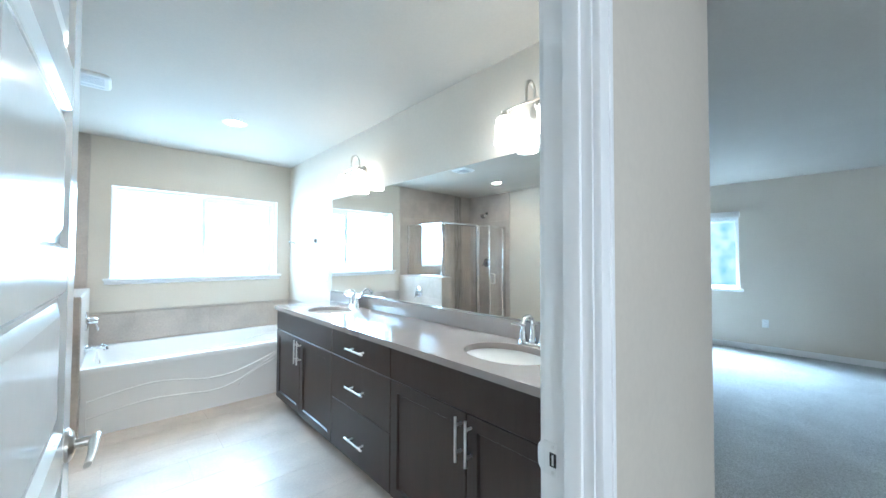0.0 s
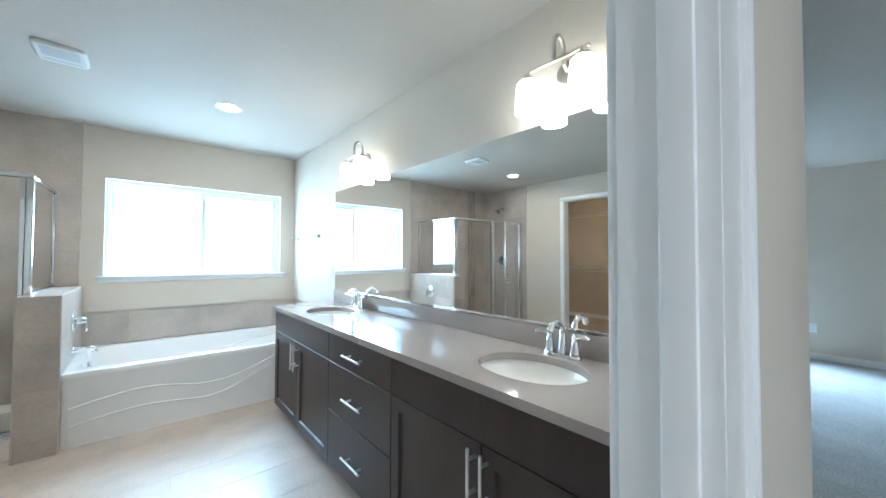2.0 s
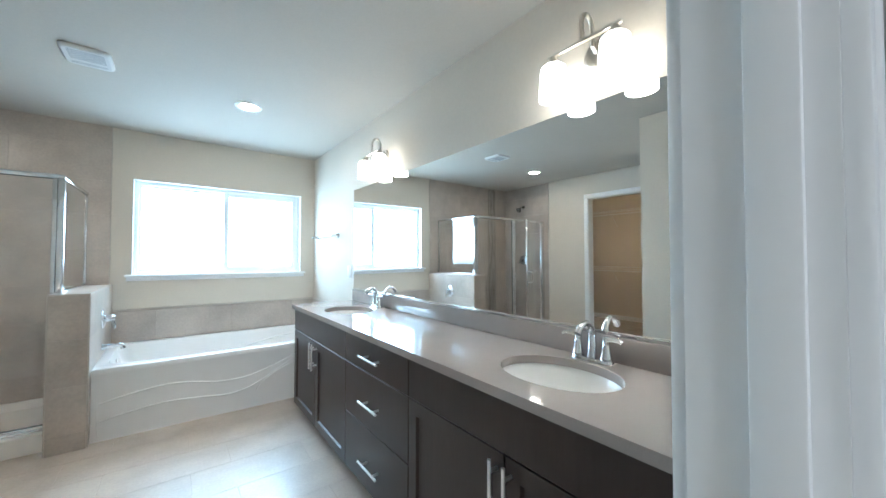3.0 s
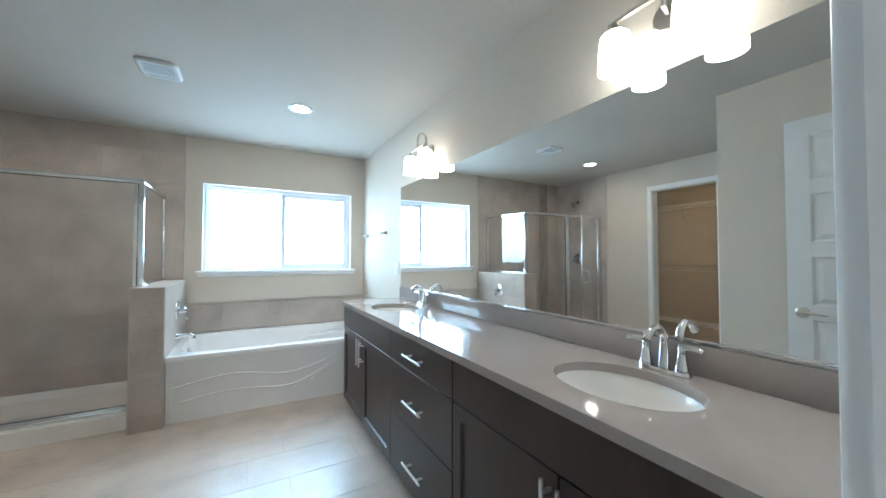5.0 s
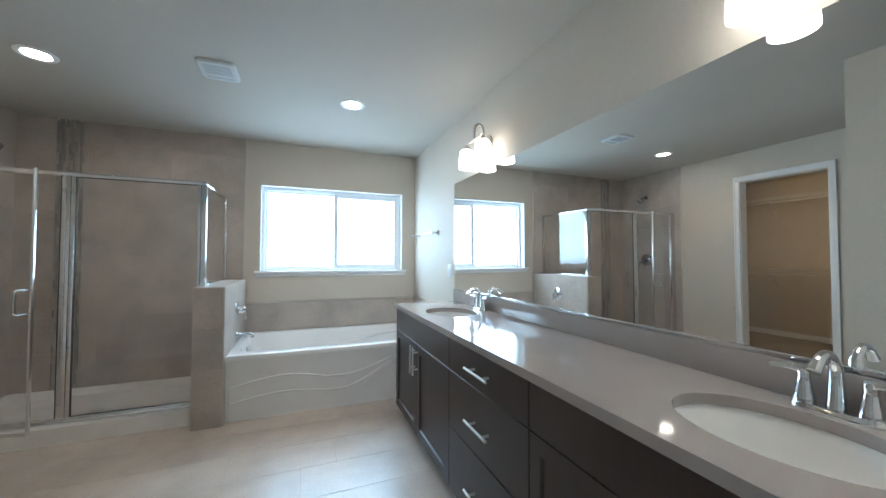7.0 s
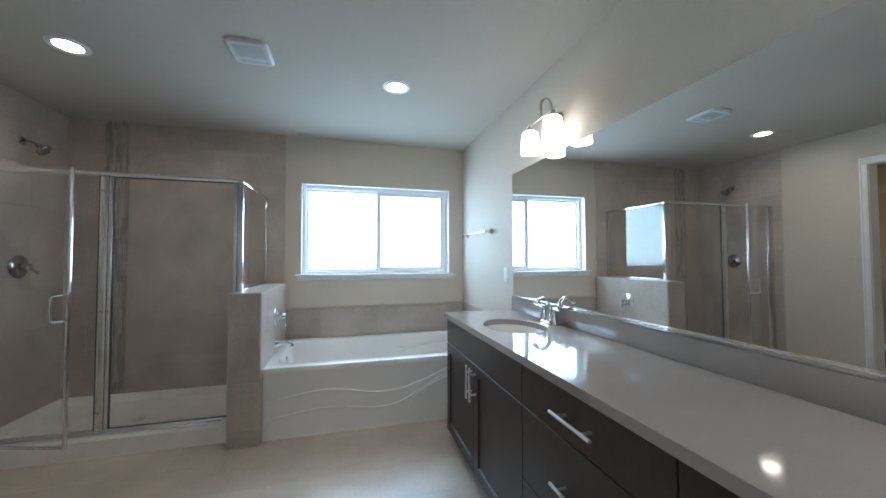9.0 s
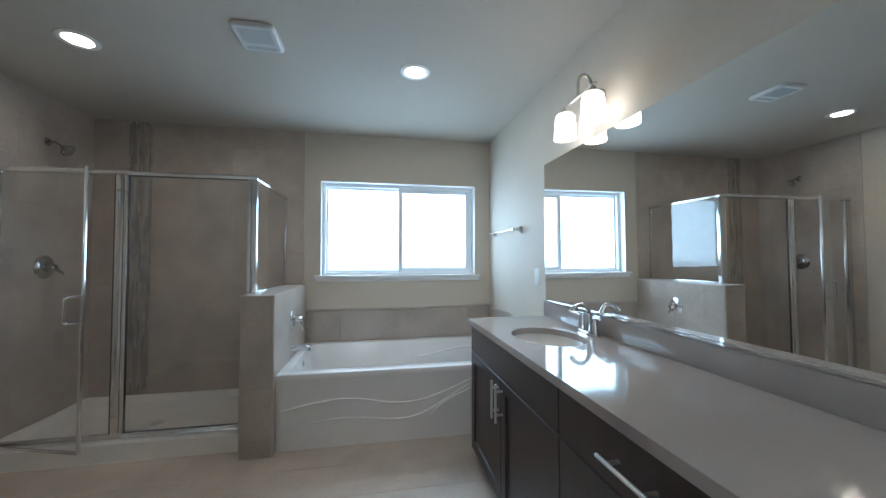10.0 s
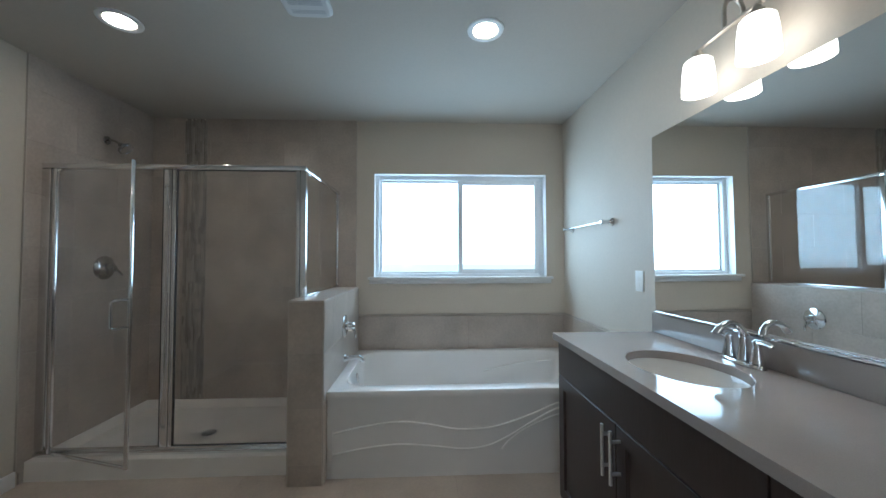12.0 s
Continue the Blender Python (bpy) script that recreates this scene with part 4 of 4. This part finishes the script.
downlight(0.848, 3.462)
downlight(-0.972, 3.466)


def exhaust_fan():
    x0, x1, y0, y1 = -0.121, 0.100, 3.140, 3.390
    f = thing("exhaust_fan", ((x0 + x1) / 2, (y0 + y1) / 2, H), "white plastic ceiling exhaust fan grille", "vent")
    cx, cy = (x0 + x1) / 2, (y0 + y1) / 2
    bm = bmesh.new()
    a, b = (x1 - x0) / 2, (y1 - y0) / 2
    loft(bm, [ring((cx, cy, H - h), (1, 0, 0), (0, 1, 0), a - i, b - i, 56, 7) for i, h in ((0, 0), (0.0005, 0.006), (0.005, 0.013), (0.014, 0.018), (0.022, 0.0165))], False, True)
    part("cover", bm, FANP, f)
    # Grey strips laid on the cover paint the shade of its slots.
    for ya, yb in ((y0 + 0.035, cy + 0.035), (cy + 0.065, y1 - 0.035)):
        bm = bmesh.new()
        nx = 34
        for i in range(nx):
            x = x0 + 0.035 + (x1 - x0 - 0.07) * i / (nx - 1)
            box(bm, x - 0.0011, ya, H - 0.0173, x + 0.0011, yb, H - 0.0160)
        part("grille", bm, mat("grille_shadow", (0.38, 0.39, 0.40), 0.6, cloud=0.1), f, "grey strips drawn for the shaded grille slots", smooth=0)
    return f


exhaust_fan()


# ---- closet ----
def wire_shelf(z, x0, x1, y0, y1, rod):
    w = thing("wire_shelf", ((x0 + x1) / 2, (y0 + y1) / 2, z), "white coated wire closet shelf with hanging rod", "shelf", "closet shelves")
    bm = bmesh.new()
    for x, dz in ((x0 + 0.005, 0), (x1, 0), (x1, -0.035), ((x0 + x1) / 2, -0.004)):
        g = tube([(x, y0, z + dz), (x, y1, z + dz)], 0.0035, 6)
        me = bpy.data.meshes.new("t")
        g.to_mesh(me)
        g.free()
        bm.from_mesh(me)
        bpy.data.meshes.remove(me)
    part("rails", bm, WIRE, w)
    bm = bmesh.new()
    n = int((y1 - y0) / 0.03)
    for i in range(n):
        y = y0 + (i + 0.5) * (y1 - y0) / n
        box(bm, x0, y - 0.0014, z + 0.002, x1, y + 0.0014, z + 0.005)
        box(bm, x1 - 0.0014, y - 0.0014, z - 0.035, x1 + 0.0014, y + 0.0014, z + 0.003)
    tagged(part("wires", bm, WIRE, w, smooth=0), kind="stuff")
    if rod:
        part("hanging_rod", tube([(x1 - 0.03, y0, z - 0.075), (x1 - 0.03, y1, z - 0.075)], 0.0125, 12), WIRE, w)
    for k in (0.22, 0.62, 0.9):
        y = y0 + k * (y1 - y0)
        part("brace", tube([(x0 + 0.004, y, z - 0.30), (x1 - 0.01, y, z - 0.01)], 0.005, 8), WIRE, w)
    return w


wire_shelf(2.14, CLO_X + 0.002, CLO_X + 0.31, CLO_Y0 + 0.01, CLO_Y1 - 0.01, True)
wire_shelf(1.05, CLO_X + 0.002, CLO_X + 0.31, CLO_Y0 + 0.01, CLO_Y1 - 0.01, True)


# Assumed fixture, never in view, added to brighten the closet.
cl = thing("closet_fill_light", (-2.9, 3.0, H), "added closet ceiling lamp, out of view, warming the closet", "ceiling lamp")
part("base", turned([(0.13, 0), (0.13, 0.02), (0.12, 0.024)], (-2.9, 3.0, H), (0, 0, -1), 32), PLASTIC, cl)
part("dome", turned([(0.118, 0.022), (0.11, 0.05), (0.08, 0.075), (0.04, 0.088), (0.002, 0.09)], (-2.9, 3.0, H), (0, 0, -1), 32), CLOSET_GLOW, cl, "added glowing warm dome")


# ---- tiles, last ----
def tile_rows(u0, u1, v0, v1, first_u, first_v, lu, lv, shift, gap=0.003):
    """Centres and sizes of offset tiles clipped to a rectangle."""
    out = []
    k0 = math.floor((v0 - first_v) / lv)
    for k in range(k0, k0 + int((v1 - v0) / lv) + 3):
        a, b = max(v0, first_v + k * lv), min(v1, first_v + (k + 1) * lv)
        if b - a < 0.012:
            continue
        off = first_u + (shift if k % 2 else 0)
        j0 = math.floor((u0 - off) / lu)
        for j in range(j0, j0 + int((u1 - u0) / lu) + 3):
            c, d = max(u0, off + j * lu), min(u1, off + (j + 1) * lu)
            if d - c < 0.012:
                continue
            out.append(((c + d) / 2, (a + b) / 2, d - c - gap, b - a - gap))
    return out


for u0, u1, v0, v1 in ((BUMP_X + 0.0, E_X, S_Y0 + 0.05, BUMP_Y), (W_X, E_X, BUMP_Y, 3.83)):
    for cu, cv, su, sv in tile_rows(u0, u1, v0, v1, 0.505, 2.648, 0.6096, 0.2945, 0.205, 0.0024):
        piece("floor_tile", floor, FTILE, (cu, cv, -0.0035), (su, sv, 0.010), 0.0006)
for u0, u1 in ((W_X + 0.011, -1.4755), (-1.2925, -0.056)):
    for cu, cv, su, sv in tile_rows(u0, u1, 0.115 * 0.6, H, -0.655, 0.117, 0.6096, 0.3048, 0.3048, 0.0009):
        piece("wall_tile", wall_north, TILE, (cu, N_Y - 0.0055, cv), (su, 0.011, sv), 0.0005)
for cu, cv, su, sv in tile_rows(-0.05, E_X - 0.0115, 0.478, 0.783, 0.28, 0.472, 0.6096, 0.3048, 0, 0.0009):
    piece("wall_tile", wall_north, TILE, (cu, N_Y - 0.0055, cv), (su, 0.011, sv), 0.0005)
for cu, cv, su, sv in tile_rows(3.757, N_Y, 0.478, 0.783, 3.9, 0.472, 0.6096, 0.3048, 0, 0.0009):
    piece("wall_tile", wall_east, TILE, (E_X - 0.0055, cu, cv), (0.011, su, sv), 0.0005)
for cu, cv, su, sv in tile_rows(3.776, N_Y, 0.069, H, 4.06, 0.117, 0.6096, 0.3048, 0.3048, 0.0009):
    piece("wall_tile", wall_west, TILE, (W_X + 0.0055, cu, cv), (0.011, su, sv), 0.0005)
piece("wall_tile", wall_west, TILE, (W_X + 0.0055, 3.80, 0.035), (0.011, 0.022, 0.066), 0.0005)
for cu, cv, su, sv in tile_rows(PY0 + 0.009, N_Y - 0.011, 0.0, PZ - 0.009, 3.9, 0.117, 0.6096, 0.3048, 0.3048, 0.0009):
    piece("wall_tile", pony, TILE, (PX1 - 0.006, cu, cv), (0.011, su, sv), 0.0005)
    piece("wall_tile", pony, TILE, (PX0 + 0.006, cu, cv), (0.011, su, sv), 0.0005)
for cu, cv, su, sv in tile_rows(PX0 + 0.009, PX1 - 0.009, 0.0, PZ - 0.009, -0.5, 0.117, 0.6096, 0.3048, 0, 0.0009):
    piece("wall_tile", pony, TILE, (cu, PY0 + 0.006, cv), (su, 0.011, sv), 0.0005)
for cu, cv, su, sv in tile_rows(PY0 + 0.009, N_Y - 0.011, PX0 + 0.009, PX1 - 0.009, 3.9, -0.5, 0.6096, 0.6, 0, 0.0009):
    piece("wall_tile", pony, TILE, ((PX0 + PX1) / 2, cu, PZ - 0.006), (sv, su, 0.011), 0.0005)
bm = bmesh.new()
box(bm, -0.052, N_Y - 0.012, 0.783, E_X - 0.012, N_Y, 0.790, bevel=0.001, seg=1)
box(bm, E_X - 0.012, 3.757, 0.783, E_X, N_Y, 0.790, bevel=0.001, seg=1)
box(bm, -0.0555, N_Y - 0.012, 0.790, -0.0505, N_Y, H, bevel=0.001, seg=1)
box(bm, W_X, 3.771, 0.086, W_X + 0.012, 3.776, H, bevel=0.001, seg=1)
structure("trim_tile_edge", bm, EDGE, "satin metal tile edge trim", "trim")

# linear glass mosaic strip in the shower
rng = random.Random(7)
xs0, nx = -1.475, 12
cw = 0.182 / nx
for i in range(nx):
    z = 0.07 - rng.random() * 0.08
    while z < H - 0.02:
        L = rng.choice((0.075, 0.10, 0.15, 0.20))
        a, b = max(z, 0.07), min(z + L, H - 0.002)
        if b - a > 0.02:
            piece("mosaic_tile", wall_north, MOSAIC, (xs0 + (i + 0.5) * cw, N_Y - 0.0055 + 0.0005 * (i % 3), (a + b) / 2), (cw - 0.0020, 0.010, round(b - a - 0.0020, 3)), 0.001)
        z += L
